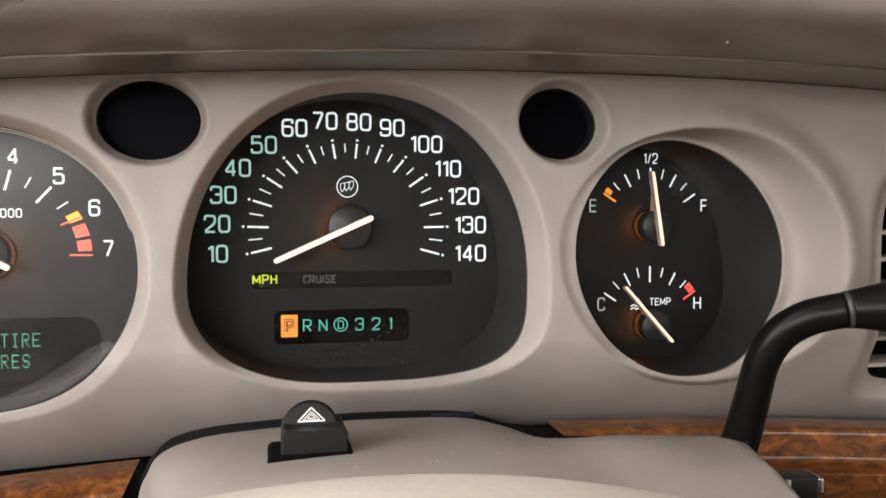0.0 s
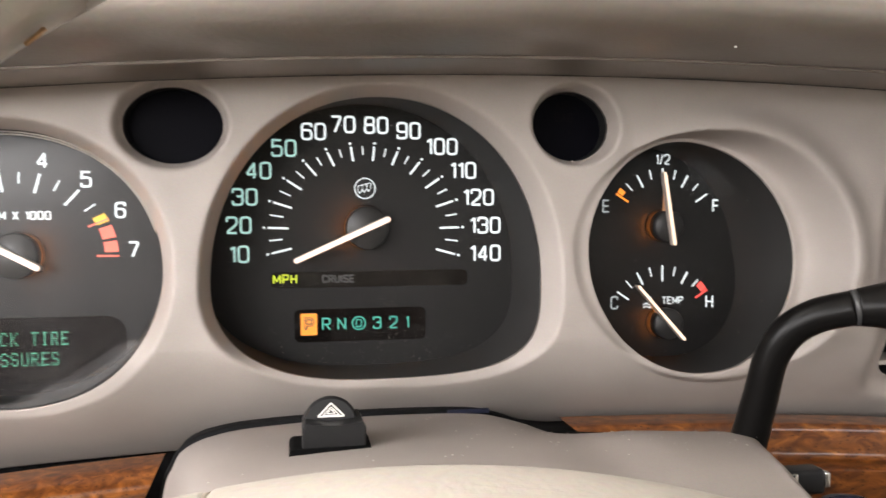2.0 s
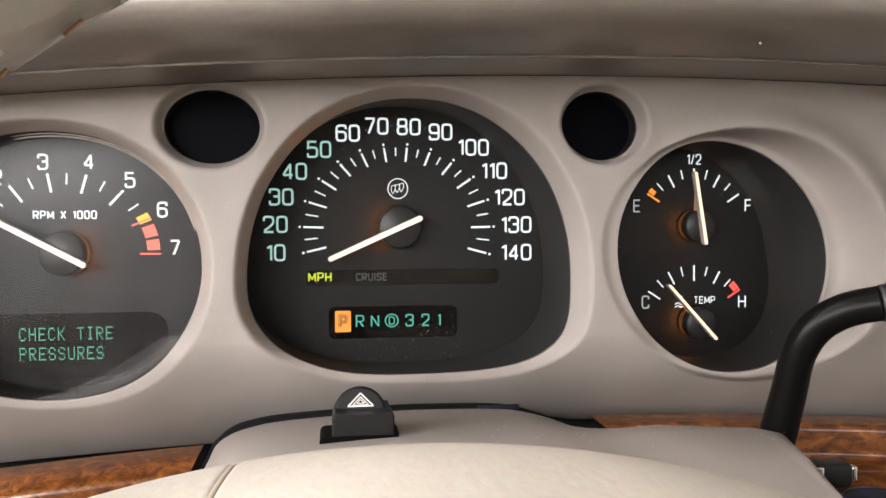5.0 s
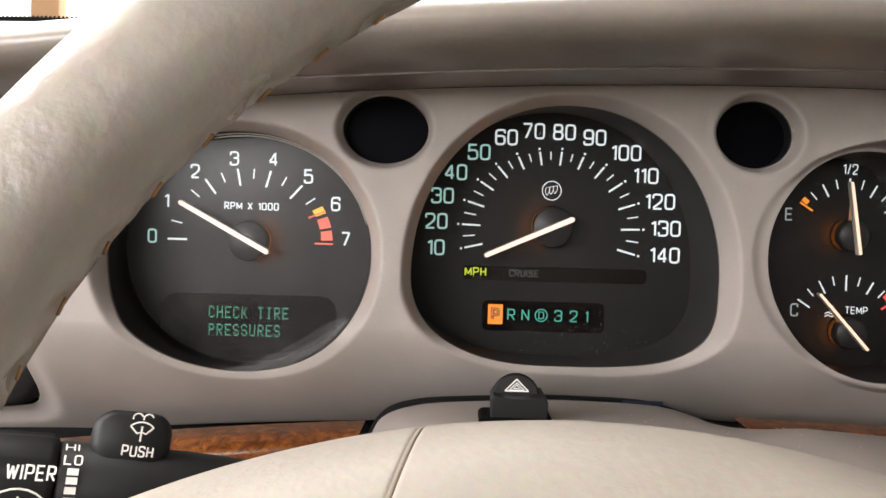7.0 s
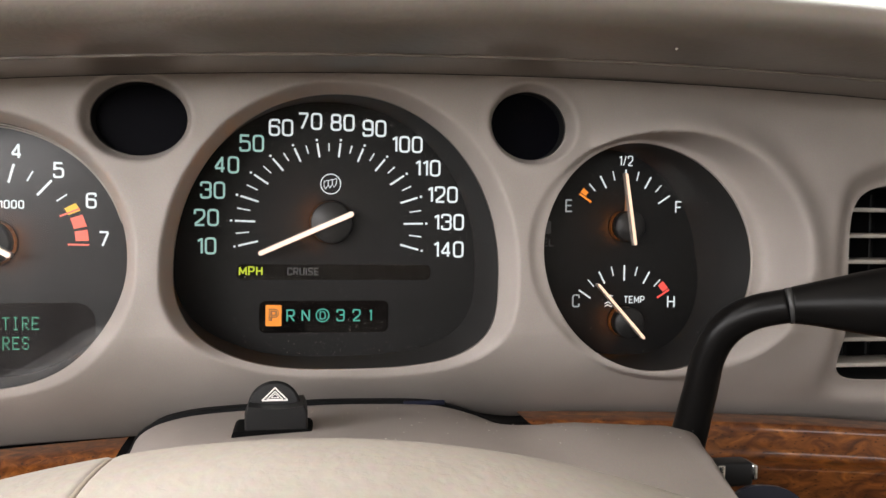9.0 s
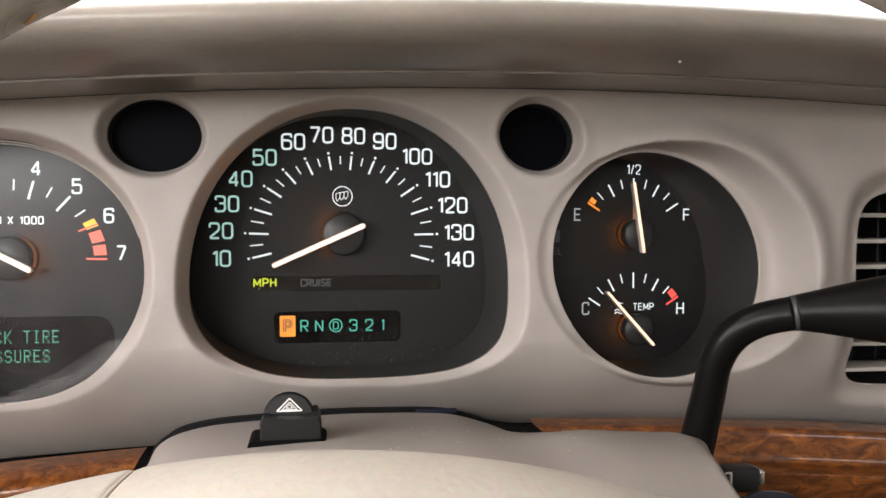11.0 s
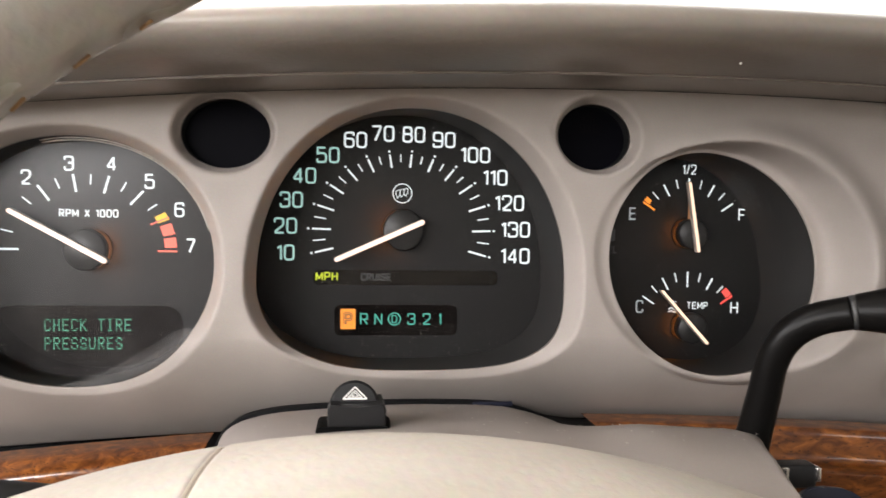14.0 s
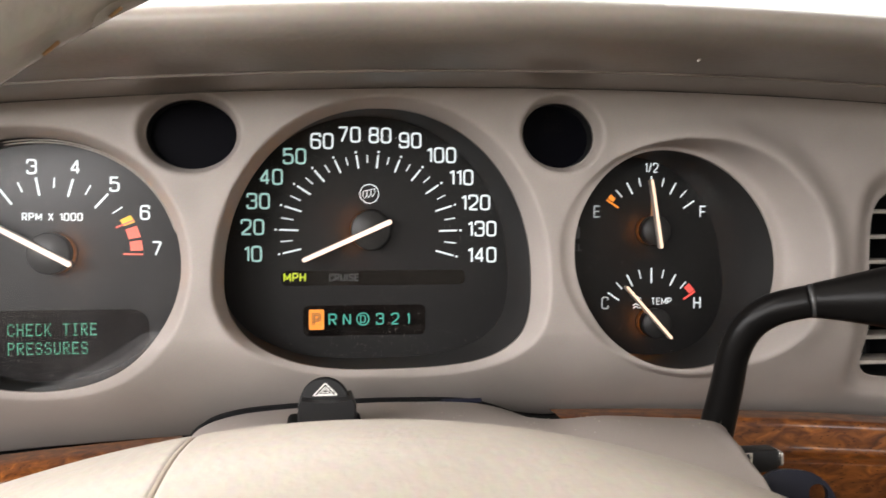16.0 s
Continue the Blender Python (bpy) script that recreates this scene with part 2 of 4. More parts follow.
def smooth_path(points, steps):
    """Points along a Catmull-Rom curve; works for tuples of any length."""
    p = [points[0]] + list(points) + [points[-1]]
    out = []
    for i in range(1, len(p) - 2):
        for s in range(steps):
            t = s / steps
            out.append(tuple(0.5 * (2 * b + (c - a) * t + (2 * a - 5 * b + 4 * c - d) * t * t + (3 * b - a - 3 * c + d) * t ** 3)
                             for a, b, c, d in zip(p[i - 1], p[i], p[i + 1], p[i + 2])))
    return out + [tuple(points[-1])]


def prism(outline, y0, y1, mat, bevel=0.0, smooth=False):
    """An outline of (x, z) points, filled, from depth y0 (far) to y1 (near the eye), with a bevelled near edge."""
    n = len(outline)
    cx, cz = sum(p[0] for p in outline) / n, sum(p[1] for p in outline) / n

    def ring(y, inset):
        out = []
        for x, z in outline:
            d = math.hypot(x - cx, z - cz) or 1
            f = 1 - inset / d
            out.append((cx + (x - cx) * f, y, cz + (z - cz) * f))
        return out
    rings = [ring(y0, 0), ring(y1 + bevel, 0), ring(y1, bevel)] if bevel else [ring(y0, 0), ring(y1, 0)]
    return loft(rings, mat, True, True, smooth)


def box(x0, x1, y0, y1, z0, z1, mat, bevel=0.0):
    bm = bmesh.new()
    bmesh.ops.create_cube(bm, size=1, matrix=Matrix.Translation(((x0 + x1) / 2, (y0 + y1) / 2, (z0 + z1) / 2)) @ Matrix.Diagonal((x1 - x0, y1 - y0, z1 - z0, 1)))
    if bevel:
        bmesh.ops.bevel(bm, geom=bm.edges[:], offset=bevel, segments=3, profile=0.5, affect="EDGES")
    me = bpy.data.meshes.new("box")
    bm.to_mesh(me)
    bm.free()
    me.materials.append(mat)
    for p in me.polygons:
        p.use_smooth = bevel > 0
    return me


def rounded(cx, cz, w, h, r, n=6):
    """The outline of a rounded rectangle."""
    out = []
    for sx, sz, a0 in ((1, 1, 0), (-1, 1, 90), (-1, -1, 180), (1, -1, 270)):
        for k in range(n + 1):
            a = radians(a0 + 90 * k / n)
            out.append((cx + sx * (w / 2 - r) + r * math.cos(a), cz + sz * (h / 2 - r) + r * math.sin(a)))
    return out


def bar(x0, z0, x1, z1, w, y, mat, thick=0.0003):
    """A flat printed stroke between two points of a dial."""
    dx, dz = x1 - x0, z1 - z0
    d = math.hypot(dx, dz)
    nx, nz = -dz / d * w / 2, dx / d * w / 2
    return prism([(x0 + nx, z0 + nz), (x1 + nx, z1 + nz), (x1 - nx, z1 - nz), (x0 - nx, z0 - nz)], y, y - thick, mat)


def disc(cx, cz, r, y0, y1, mat, n=28, bevel=0.0, rz=None):
    return prism([(cx + r * math.cos(2 * math.pi * k / n), cz + (rz or r) * math.sin(2 * math.pi * k / n)) for k in range(n)], y0, y1, mat, bevel, bevel > 0)


def ring_plate(cx, cz, r0, r1, y0, y1, mat, n=40, a0=0.0, a1=360.0, fx=1.0, fz=1.0):
    """A flat ring or an arc of one."""
    whole = a1 - a0 >= 360
    verts, faces = [], []
    for k in range(n + (0 if whole else 1)):
        a = radians(a0 + (a1 - a0) * k / n)
        for r, y in ((r0, y0), (r0, y1), (r1, y1), (r1, y0)):
            verts.append((cx + fx * r * math.cos(a), y, cz + fz * r * math.sin(a)))
    m = len(verts) // 4
    for k in range(m if whole else m - 1):
        for j in range(4):
            a, b = 4 * k + j, 4 * k + (j + 1) % 4
            c = 4 * ((k + 1) % m)
            faces.append((a, b, c + (j + 1) % 4, c + j))
    return mesh_of(verts, faces, mat, False)


R_ = 0.40
GLYPHS = {
    "0": "o 0,0,r 1,0,r 1,1,r 0,1,r", "O": "o 0,0,r 1,0,r 1,1,r 0,1,r", "1": "- 1,0 1,1 - 1,.96 0,.80", "2": "- 0,.72 0,1,r 1,1,r 1,.55,.3 .02,.06 - 0,0 1,0",
    "3": "- 0,.75 0,1,r 1,1,r 1,.53,.28 .4,.53 - .5,.53 1,.53,.28 1,0,r 0,0,r 0,.25", "4": "- .74,0 .74,1 - .74,.97 0,.29 - 0,.26 1,.26", "5": "- .93,1 .06,1 .03,.5 - .03,.54 .15,.62,.1 1,.62,r 1,0,r 0,0,r 0,.24",
    "6": "- 1,.77 1,1,r 0,1,r 0,0,r 1,0,r 1,.58,r .03,.58", "7": "- 0,1 1,1 - 1,.98 .34,0", "8": "o .05,.53,.3 .95,.53,.3 .95,1,.3 .05,1,.3 o 0,0,r 1,0,r 1,.53,r 0,.53,r",
    "9": "- 0,.23 0,0,r 1,0,r 1,1,r 0,1,r 0,.42,r .97,.42", "A": "- 0,0 .5,1 - .5,1 1,0 - .2,.33 .8,.33", "B": "o 0,0 1,0,r 1,.53,r 0,.53 o 0,.53 .93,.53,.3 .93,1,.3 0,1",
    "C": "- 1,.74 1,1,r 0,1,r 0,0,r 1,0,r 1,.26", "D": "o 0,0 1,0,.45 1,1,.45 0,1", "E": "- 1,0 0,0 0,1 1,1 - 0,.51 .9,.51", "F": "- 0,0 0,1 1,1 - 0,.5 .88,.5", "G": "- 1,.74 1,1,r 0,1,r 0,0,r 1,0,r 1,.46 .55,.46",
    "H": "- 0,0 0,1 - 1,0 1,1 - 0,.5 1,.5", "I": "- .5,0 .5,1", "L": "- 0,1 0,0 1,0", "M": "- 0,0 0,1 - 0,.97 .5,.2 - .5,.2 1,.97 - 1,0 1,1", "N": "- 0,0 0,1 - 0,.97 1,.03 - 1,0 1,1",
    "P": "- 0,0 0,1 1,1,r 1,.45,r 0,.45", "R": "- 0,0 0,1 1,1,r 1,.47,r 0,.47 - .45,.47 1,0", "S": "- 1,.76 1,1,r 0,1,r 0,.54,r 1,.48,r 1,0,r 0,0,r 0,.24", "T": "- 0,1 1,1 - .5,1 .5,0",
    "U": "- 0,1 0,0,r 1,0,r 1,1", "W": "- 0,1 .25,0 - .25,0 .5,.9 - .5,.9 .75,0 - .75,0 1,1", "X": "- 0,0 1,1 - 0,1 1,0", "/": "- 0,0 1,1",
}
CELLS = {"1": 0.41, "I": 0.10, "M": 1.25, "W": 1.45, "/": 0.55, " ": 0.55}


def fillet(points, closed):
    """Points (x, z, r) with their corners rounded by r."""
    out, n = [], len(points)
    for i, (x, z, r) in enumerate(points):
        if r <= 0 or (not closed and i in (0, n - 1)):
            out.append((x, z))
            continue
        p, a, b = Vector((x, z)), Vector(points[i - 1][:2]), Vector(points[(i + 1) % n][:2])
        d = min(r, 0.5 * (a - p).length, 0.5 * (b - p).length)
        p0, p1 = p + (a - p).normalized() * d, p + (b - p).normalized() * d
        for k in range(6):
            t = k / 5
            w = 0.22 * math.sin(math.pi * t) * 0.25
            q = p0 * (1 - t) ** 2 + p * 2 * t * (1 - t) + p1 * t * t
            out.append(tuple(q + (p - q) * w))
    return out


def ribbon(points, w, closed, verts, faces, y):
    """A flat stroke of width w along points."""
    n, k0 = len(points), len(verts)
    pts = [Vector(p) for p in points]
    for i, p in enumerate(pts):
        a = pts[i - 1] if i or closed else None
        b = pts[(i + 1) % n] if i < n - 1 or closed else None
        d0 = (p - a).normalized() if a is not None and (p - a).length > 1e-9 else None
        d1 = (b - p).normalized() if b is not None and (b - p).length > 1e-9 else None
        d0, d1 = d0 or d1, d1 or d0
        m = (d0 + d1).normalized() if (d0 + d1).length > 1e-6 else d0
        f = min(1.6, 1 / max(0.3, m.dot(d0)))
        nx, nz = -m.y * f * w / 2, m.x * f * w / 2
        verts += [(p.x + nx, y, p.y + nz), (p.x - nx, y, p.y - nz)]
    for i in range(n if closed else n - 1):
        a, b = k0 + 2 * i, k0 + 2 * ((i + 1) % n)
        faces.append((a, b, b + 1, a + 1))


def lettering(body, w, h, mat, stroke=0.15, gap=0.24, thick=0.0003):
    """Squared sans letters drawn with even strokes, fitted to a width and height, standing in the x-z plane round the origin."""
    cells = [CELLS.get(c, 1.0) for c in body]
    total = sum(cells) + gap * (len(body) - 1)
    pen = stroke * h
    unit = (w - pen * len(body)) / max(total, 1e-9) if total else 0
    verts, faces, x = [], [], -w / 2
    for c, cell in zip(body, cells):
        if c != " ":
            strokes = []
            for token in GLYPHS[c].split():
                if token in "-o":
                    strokes.append((token, []))
                    continue
                q = token.split(",")
                r = 0.0 if len(q) < 3 else (R_ if q[2] == "r" else float(q[2]))
                strokes[-1][1].append((x + pen / 2 + float(q[0]) * cell * unit, -h / 2 + pen / 2 + float(q[1]) * (h - pen), r * unit))
            for token, pts in strokes:
                ribbon(fillet(pts, token == "o"), pen, token == "o", verts, faces, -thick - 0.00002 * len(faces) / 40)
        x += pen + unit * (cell + gap)
    return mesh_of(verts, faces, mat, False)


def numerals(body, h, mat, stroke=0.128):
    """Dial figures of one fixed width and height."""
    pen = stroke * h
    unit = 0.655 * h - pen
    cells = [CELLS.get(c, 1.0) for c in body]
    return lettering(body, unit * (sum(cells) + 0.19 * (len(body) - 1)) + pen * len(body), h, mat, stroke, 0.19)


def words(name, body, x, z, w, h, y, mat, parent, stroke=0.15, label="", turn=0.0):
    return part(name, lettering(body, w, h, mat, stroke), parent, label, pose(x, y, z, 0, turn, 0))


# ---- outlines of the openings in the instrument panel ----
def norm_speedo(u, v):
    a, b = 0.0650, np.where(v > 0, 0.0722, 0.0381)
    n = np.where(v > 0, 2.08, 2.70 + 0.35 * np.clip(u / 0.04, -1, 1))
    return (np.abs(u / a) ** n + np.abs(v / b) ** n) ** (1 / n)


def norm_tach(u, v):
    return (np.abs(u / 0.0560) ** 2.08 + np.abs(v / 0.0514) ** 2.08) ** (1 / 2.08)


def norm_fuel(u, v):
    p, q = u / 0.0485, v / 0.0480
    return np.sqrt(np.maximum(p * p + q * q + 0.16 * p * q, 1e-12))


def norm_recess(u, v):
    p, q = u / np.where(u > 0, 0.0540, 0.0660), v / np.where(v > 0, 0.0505, 0.0550)
    return np.sqrt(np.maximum(p * p + q * q + 0.12 * p * q, 1e-12))


def norm_left_lamp(u, v):
    return np.sqrt((u / 0.0178) ** 2 + (v / 0.0140) ** 2 + 1e-12)


def norm_right_lamp(u, v):
    p, q = u / 0.0156, v / 0.0138
    return np.sqrt(np.maximum(p * p + q * q + 0.10 * p * q, 1e-12))


def norm_vent(u, v):
    return (np.abs(u / 0.0480) ** 6 + np.abs(v / 0.0447) ** 6) ** (1 / 6)


OPENINGS = {
    "speedo": (0.0008, 0.9635, norm_speedo, -0.032),
    "tach": (-0.1370, 0.9700, norm_tach, -0.032),
    "fuel": (0.1308, 0.9713, norm_fuel, -0.031),
    "lamp_left": (-0.0758, 1.0231, norm_left_lamp, -0.036),
    "lamp_right": (0.0764, 1.0247, norm_right_lamp, -0.036),
    "vent_right": (0.2680, 0.9590, norm_vent, -0.034),
    "vent_left": (-0.2790, 0.9380, norm_vent, -0.036),
}
RECESS = (0.1404, 0.9728, norm_recess)


def outline(key, n=160, scale=1.0):
    cx, cz, f, _ = OPENINGS[key]
    a = np.linspace(0, 2 * np.pi, n, endpoint=False)
    u, v = np.cos(a) * 0.05, np.sin(a) * 0.05
    r = f(u, v)
    return [(cx + scale * x, cz + scale * z) for x, z in zip(u / r, v / r)]


def bezel_depth(x, z):
    """How far in front of the dials the moulded panel stands at (x, z)."""
    y = np.full_like(x, -0.043) - 0.10 * x ** 2 + 4.0 * np.clip(0.941 - z, 0, 1) ** 1.5
    for key, (cx, cz, f, edge) in OPENINGS.items():
        u, v = x - cx, z - cz
        r = np.hypot(u, v)
        s = np.maximum(r - r / f(u, v), 0)
        if key == "fuel":
            rx, rz, g = RECESS
            p, q = x - rx, z - rz
            rr = np.hypot(p, q)
            t = np.maximum(rr / g(p, q) - rr, 0)
            left, low = np.clip((0.136 - x) / 0.046, 0, 1), np.clip((0.940 - z) / 0.015, 0, 1)
            e = edge - 0.011 * left - 0.007 * low * (1 - left)
            proud = np.clip((x - 0.100) / 0.04, 0, 1) * (1 - 0.9 * np.clip((0.966 - z) / 0.04, 0, 1))
            front = y - 0.0066 * proud
            fall = np.clip(s / np.maximum(s + t, 0.004), 0, 1)
            inside = e + (front - e) * np.sin(fall ** 1.7 * np.pi / 2) ** 2
            out = np.maximum(rr - rr / g(p, q), 0)
            y = np.where(t > 0, inside, y - 0.0066 * proud * np.exp(-(out / 0.0085) ** 2))
            continue
        if key in ("speedo", "tach"):
            k = 0.0035 + 0.0024 * np.maximum(u, 0) / np.maximum(r, 1e-6)
            low = np.clip(-v / np.maximum(r, 1e-6) * 1.5 - 0.05, 0, 1)
            edge = edge - 0.0095 * low * low * (3 - 2 * low)
            y = y + (edge + 0.043) * np.clip(1 - s / k, 0, 1) ** 1.5 - (0.0004 + 0.0006 * np.abs(u) / np.maximum(r, 1e-6)) * np.exp(-((s - k) / np.where(s < k, 0.45 * k, 0.0075)) ** 2)
            continue
        w, lift, at, wide = (0.0015, 0.0004, 0.0022, 0.0030) if "lamp" in key else (0.010, 0.001, 0.011, 0.005)
        y = y + (edge + 0.043) * np.exp(-(s / w) ** 2) - lift * np.exp(-((s - at) / np.where(s < at, 0.45 * at, wide)) ** 2)
    return y


def panel_bottom(x):
    f = np.clip((x + 0.07) / 0.14, 0, 1)
    return 0.9002 + 0.0026 * f * f * (3 - 2 * f) - 0.205 * (x - 0.055) ** 2


def make_bezel():
    nx, nz = 860, 232
    xs = np.linspace(-0.318, 0.322, nx)
    s = np.linspace(0, 1, nz)
    X = np.repeat(xs[:, None], nz, 1)
    low = panel_bottom(X) - 0.004
    high = 1.0481 - 0.205 * (np.clip(X, -0.36, 0.36) - 0.08) ** 2
    Z = low + (high - low) * s[None, :]
    inside = np.zeros_like(X, bool)
    for cx, cz, f, _ in OPENINGS.values():
        inside |= f(X - cx, Z - cz) < 1
    out = ~inside
    near = np.zeros_like(out)
    for dx in (-1, 0, 1):
        for dz in (-1, 0, 1):
            near |= np.roll(np.roll(out, dx, 0), dz, 1)
    for cx, cz, f, _ in OPENINGS.values():
        u, v = X - cx, Z - cz
        r = f(u, v)
        move = (r < 1) & near & (r > 0.2)
        X = np.where(move, cx + u / np.maximum(r, 1e-6), X)
        Z = np.where(move, cz + v / np.maximum(r, 1e-6), Z)
    keep = out | near
    Y = bezel_depth(X, Z)
    index = -np.ones((nx, nz), int)
    index[keep] = np.arange(keep.sum())
    verts = np.stack([X[keep], Y[keep], Z[keep]], 1)
    faces = []
    for i in range(nx - 1):
        for j in range(nz - 1):
            q = ((i, j), (i + 1, j), (i + 1, j + 1), (i, j + 1))
            if all(keep[p] for p in q) and any(out[p] for p in q):
                faces.append(tuple(int(index[p]) for p in q))
    # a second skin behind gives the panel its thickness
    n = len(verts)
    back = verts + (0, 0.0025, 0)
    edges = {}
    for f in faces:
        for a, b in zip(f, f[1:] + f[:1]):
            edges[(a, b)] = edges.get((a, b), 0) + 1
    rim = [(a, b) for a, b in edges if (b, a) not in edges]
    all_faces = faces + [tuple(i + n for i in f[::-1]) for f in faces] + [(b, a, a + n, b + n) for a, b in rim]
    return mesh_of(np.vstack([verts, back]), all_faces, BEZEL)


tagged(part("instrument_panel_trim", make_bezel()), "warm grey moulded plastic trim round the gauges", "dashboard trim")


def tunnel(key, parent, back, mat=TUNNEL, shift=0.0, taper=0.97, high=None, slant=0.0):
    """The dark wall from an opening's edge back to its dial."""
    ring = outline(key)
    xs, zs = np.array([p[0] for p in ring]), np.array([p[1] for p in ring])
    ys = bezel_depth(xs, zs)
    cx, cz = OPENINGS[key][0], OPENINGS[key][1]
    rings = []
    for k in range(7):
        t = k / 6
        f, g = 1.004 - (1.004 - taper) * t, 1.004 - (1.004 - (high or taper)) * t
        rings.append([(cx + (x - cx) * f + (shift + slant * max(0.0, cz - z) * min(1.0, max(0.0, (x - cx) / 0.03 + 0.4))) * t, y + 0.0012 + (back - y) * t, cz + (z - cz) * g) for x, z, y in zip(xs, zs, ys)])
    return part("tunnel", loft(rings, mat, False), parent)


def lens(key, parent, y, lean, mat=LENS, scale=0.985):
    ring = outline(key, 120, scale)
    cz = OPENINGS[key][1]
    cx = OPENINGS[key][0]
    rings = []
    for k in range(9):
        f = 1 - k / 9
        rings.append([(cx + (x - cx) * f, y - lean * (z - cz) * f - 0.004 * (1 - f * f), cz + (z - cz) * f) for x, z in ring])
    rings.append([(cx, y - 0.004, cz)] * len(ring))
    ob = part("lens", loft(rings, mat, False), parent, "clear plastic gauge lens")
    ob.visible_shadow = False
    return ob


def needle(parent, pivot, tip, tail, w, y=-0.0125, hub=0.0090, mat=None, glow=180, fin=False):
    """A lit pointer: a tapering blade in a pale body, over a round black hub on a black disc painted as a hole of the
    dial.
    """
    (tx, tz), (bx, bz) = tip, tail
    d = Vector((tx - bx, tz - bz)).normalized()
    s = Vector((-d.y, d.x))

    def blade(wide, grow):
        out = []
        for x, z, a0, f in ((tx, tz, 90, 0.42), (bx, bz, -90, 0.5)):
            for k in range(9):
                a = radians(a0 - 22.5 * k)
                c, e = (f * wide + grow) * math.cos(a), (f * wide + grow) * math.sin(a)
                out.append((x + c * d.x + e * s.x, z + c * d.y + e * s.y))
        return out
    # black disc laid on the dial in place of a real hole
    part("hole_disc", disc(pivot[0], pivot[1], hub * 1.08, -0.0001, -0.0006, HOLE_BLACK, 40), parent, "black disc painted as a hole round the needle shaft")
    cap = part("hub", disc(pivot[0], pivot[1], hub, -0.0030, y + 0.004, HUBCAP, 48, 0.0007), parent, "round black needle hub")
    part("hub_light", ring_plate(pivot[0] + 0.05 * hub * math.cos(radians(glow)), pivot[1], hub * 0.68, hub * (0.86 if hub > 0.008 else 0.80), -0.0008, -0.0026, AMBER_LEAK if hub < 0.008 else AMBER_SPILL, 24, glow - 75, glow + 75), cap, "amber lamp glowing from under the hub")
    part("hub_shaft", disc(pivot[0], pivot[1], hub * 0.45, 0.0, -0.0030, MATT, 24), cap)
    blade_core = part("needle", prism(blade(w, 0.0), y + 0.0030, y, mat or NEEDLE, 0.0003), parent, "lit cream-orange needle")
    part("needle_body", prism(blade(w, 0.00035 if hub > 0.008 else 0.00012), y + 0.0040, y + 0.0008, NEEDLE_BODY, 0.0002), blade_core, "pale translucent needle body")
    if fin:
        root = Vector((tx, tz)) - d * (Vector((tx - pivot[0], tz - pivot[1])).length - 0.8 * hub)
        side = s * 0.0002
        v = [(p[0] + e * side.x, q, p[1] + e * side.y) for e in (-1, 1) for p, q in (((tx, tz), y + 0.001), (root, y + 0.001), (root, -0.0035))]
        part("needle_fin", mesh_of(v, [(0, 1, 2), (3, 4, 5), (0, 1, 4, 3), (1, 2, 5, 4), (2, 0, 3, 5)], NEEDLE_FIN, False), blade_core, "amber-lit fin under the needle")


def ellipse_point(c, a, b, phi, f):
    p = radians(phi)
    r = f / math.sqrt((math.cos(p) / a) ** 2 + (math.sin(p) / b) ** 2)
    return c[0] + r * math.cos(p), c[1] + r * math.sin(p)


def lens_dust(key, parent, y, lean, count, seed):
    """Pale specks lying on a lens, thickest along its lower edge."""
    cx, cz, f, _ = OPENINGS[key]
    rng = random.Random(seed)
    v, faces = [], []
    while len(faces) < count:
        a, g = rng.uniform(0, 2 * math.pi), math.sqrt(rng.uniform(0, 0.9))
        dx, dz = 0.05 * math.cos(a), 0.05 * math.sin(a)
        r = float(f(np.float64(dx), np.float64(dz)))
        x, z = dx / r * g, dz / r * g
        if rng.random() > (1.0 if z < -0.018 else 0.4 if z < 0 else 0.2):
            continue
        s, k, a0 = rng.choice((0.00010, 0.00012, 0.00015, 0.00022)), len(v), rng.uniform(0, 6)
        yy = y - lean * z - 0.004 * (1 - g * g) - 0.0005
        v += [(cx + x + s * rng.uniform(0.6, 1.5) * math.cos(a0 + 1.257 * j), yy, cz + z + s * math.sin(a0 + 1.257 * j)) for j in range(5)]
        faces.append(tuple(range(k, k + 5)))
    tagged(part("dust", mesh_of(v, faces, SPECK, False), parent, "fine dust specks on the lens"), kind="stuff")


# ---- speedometer ----
speedo = thing("speedometer", "black speedometer dial with white numerals and lit needle", "gauge")
part("dial", prism(outline("speedo", 160, 1.08), 0.004, 0.0, DIAL), speedo)
tunnel("speedo", speedo, 0.001, COLLAR, shift=-0.0042, taper=1.005)
SC, SA, SB = (-0.0024, 0.9829), 0.0423, 0.0371
NUMERAL_PLACES = ((-0.0548, 0.9734), (-0.0549, 0.9855), (-0.0523, 0.9972), (-0.0465, 1.0081), (-0.0361, 1.0175), (-0.0238, 1.0245), (-0.0115, 1.0276), (0.0025, 1.0274),
                  (0.0164, 1.0253), (0.0309, 1.0187), (0.0402, 1.0085), (0.0470, 0.9969), (0.0500, 0.9847), (0.0500, 0.9725))
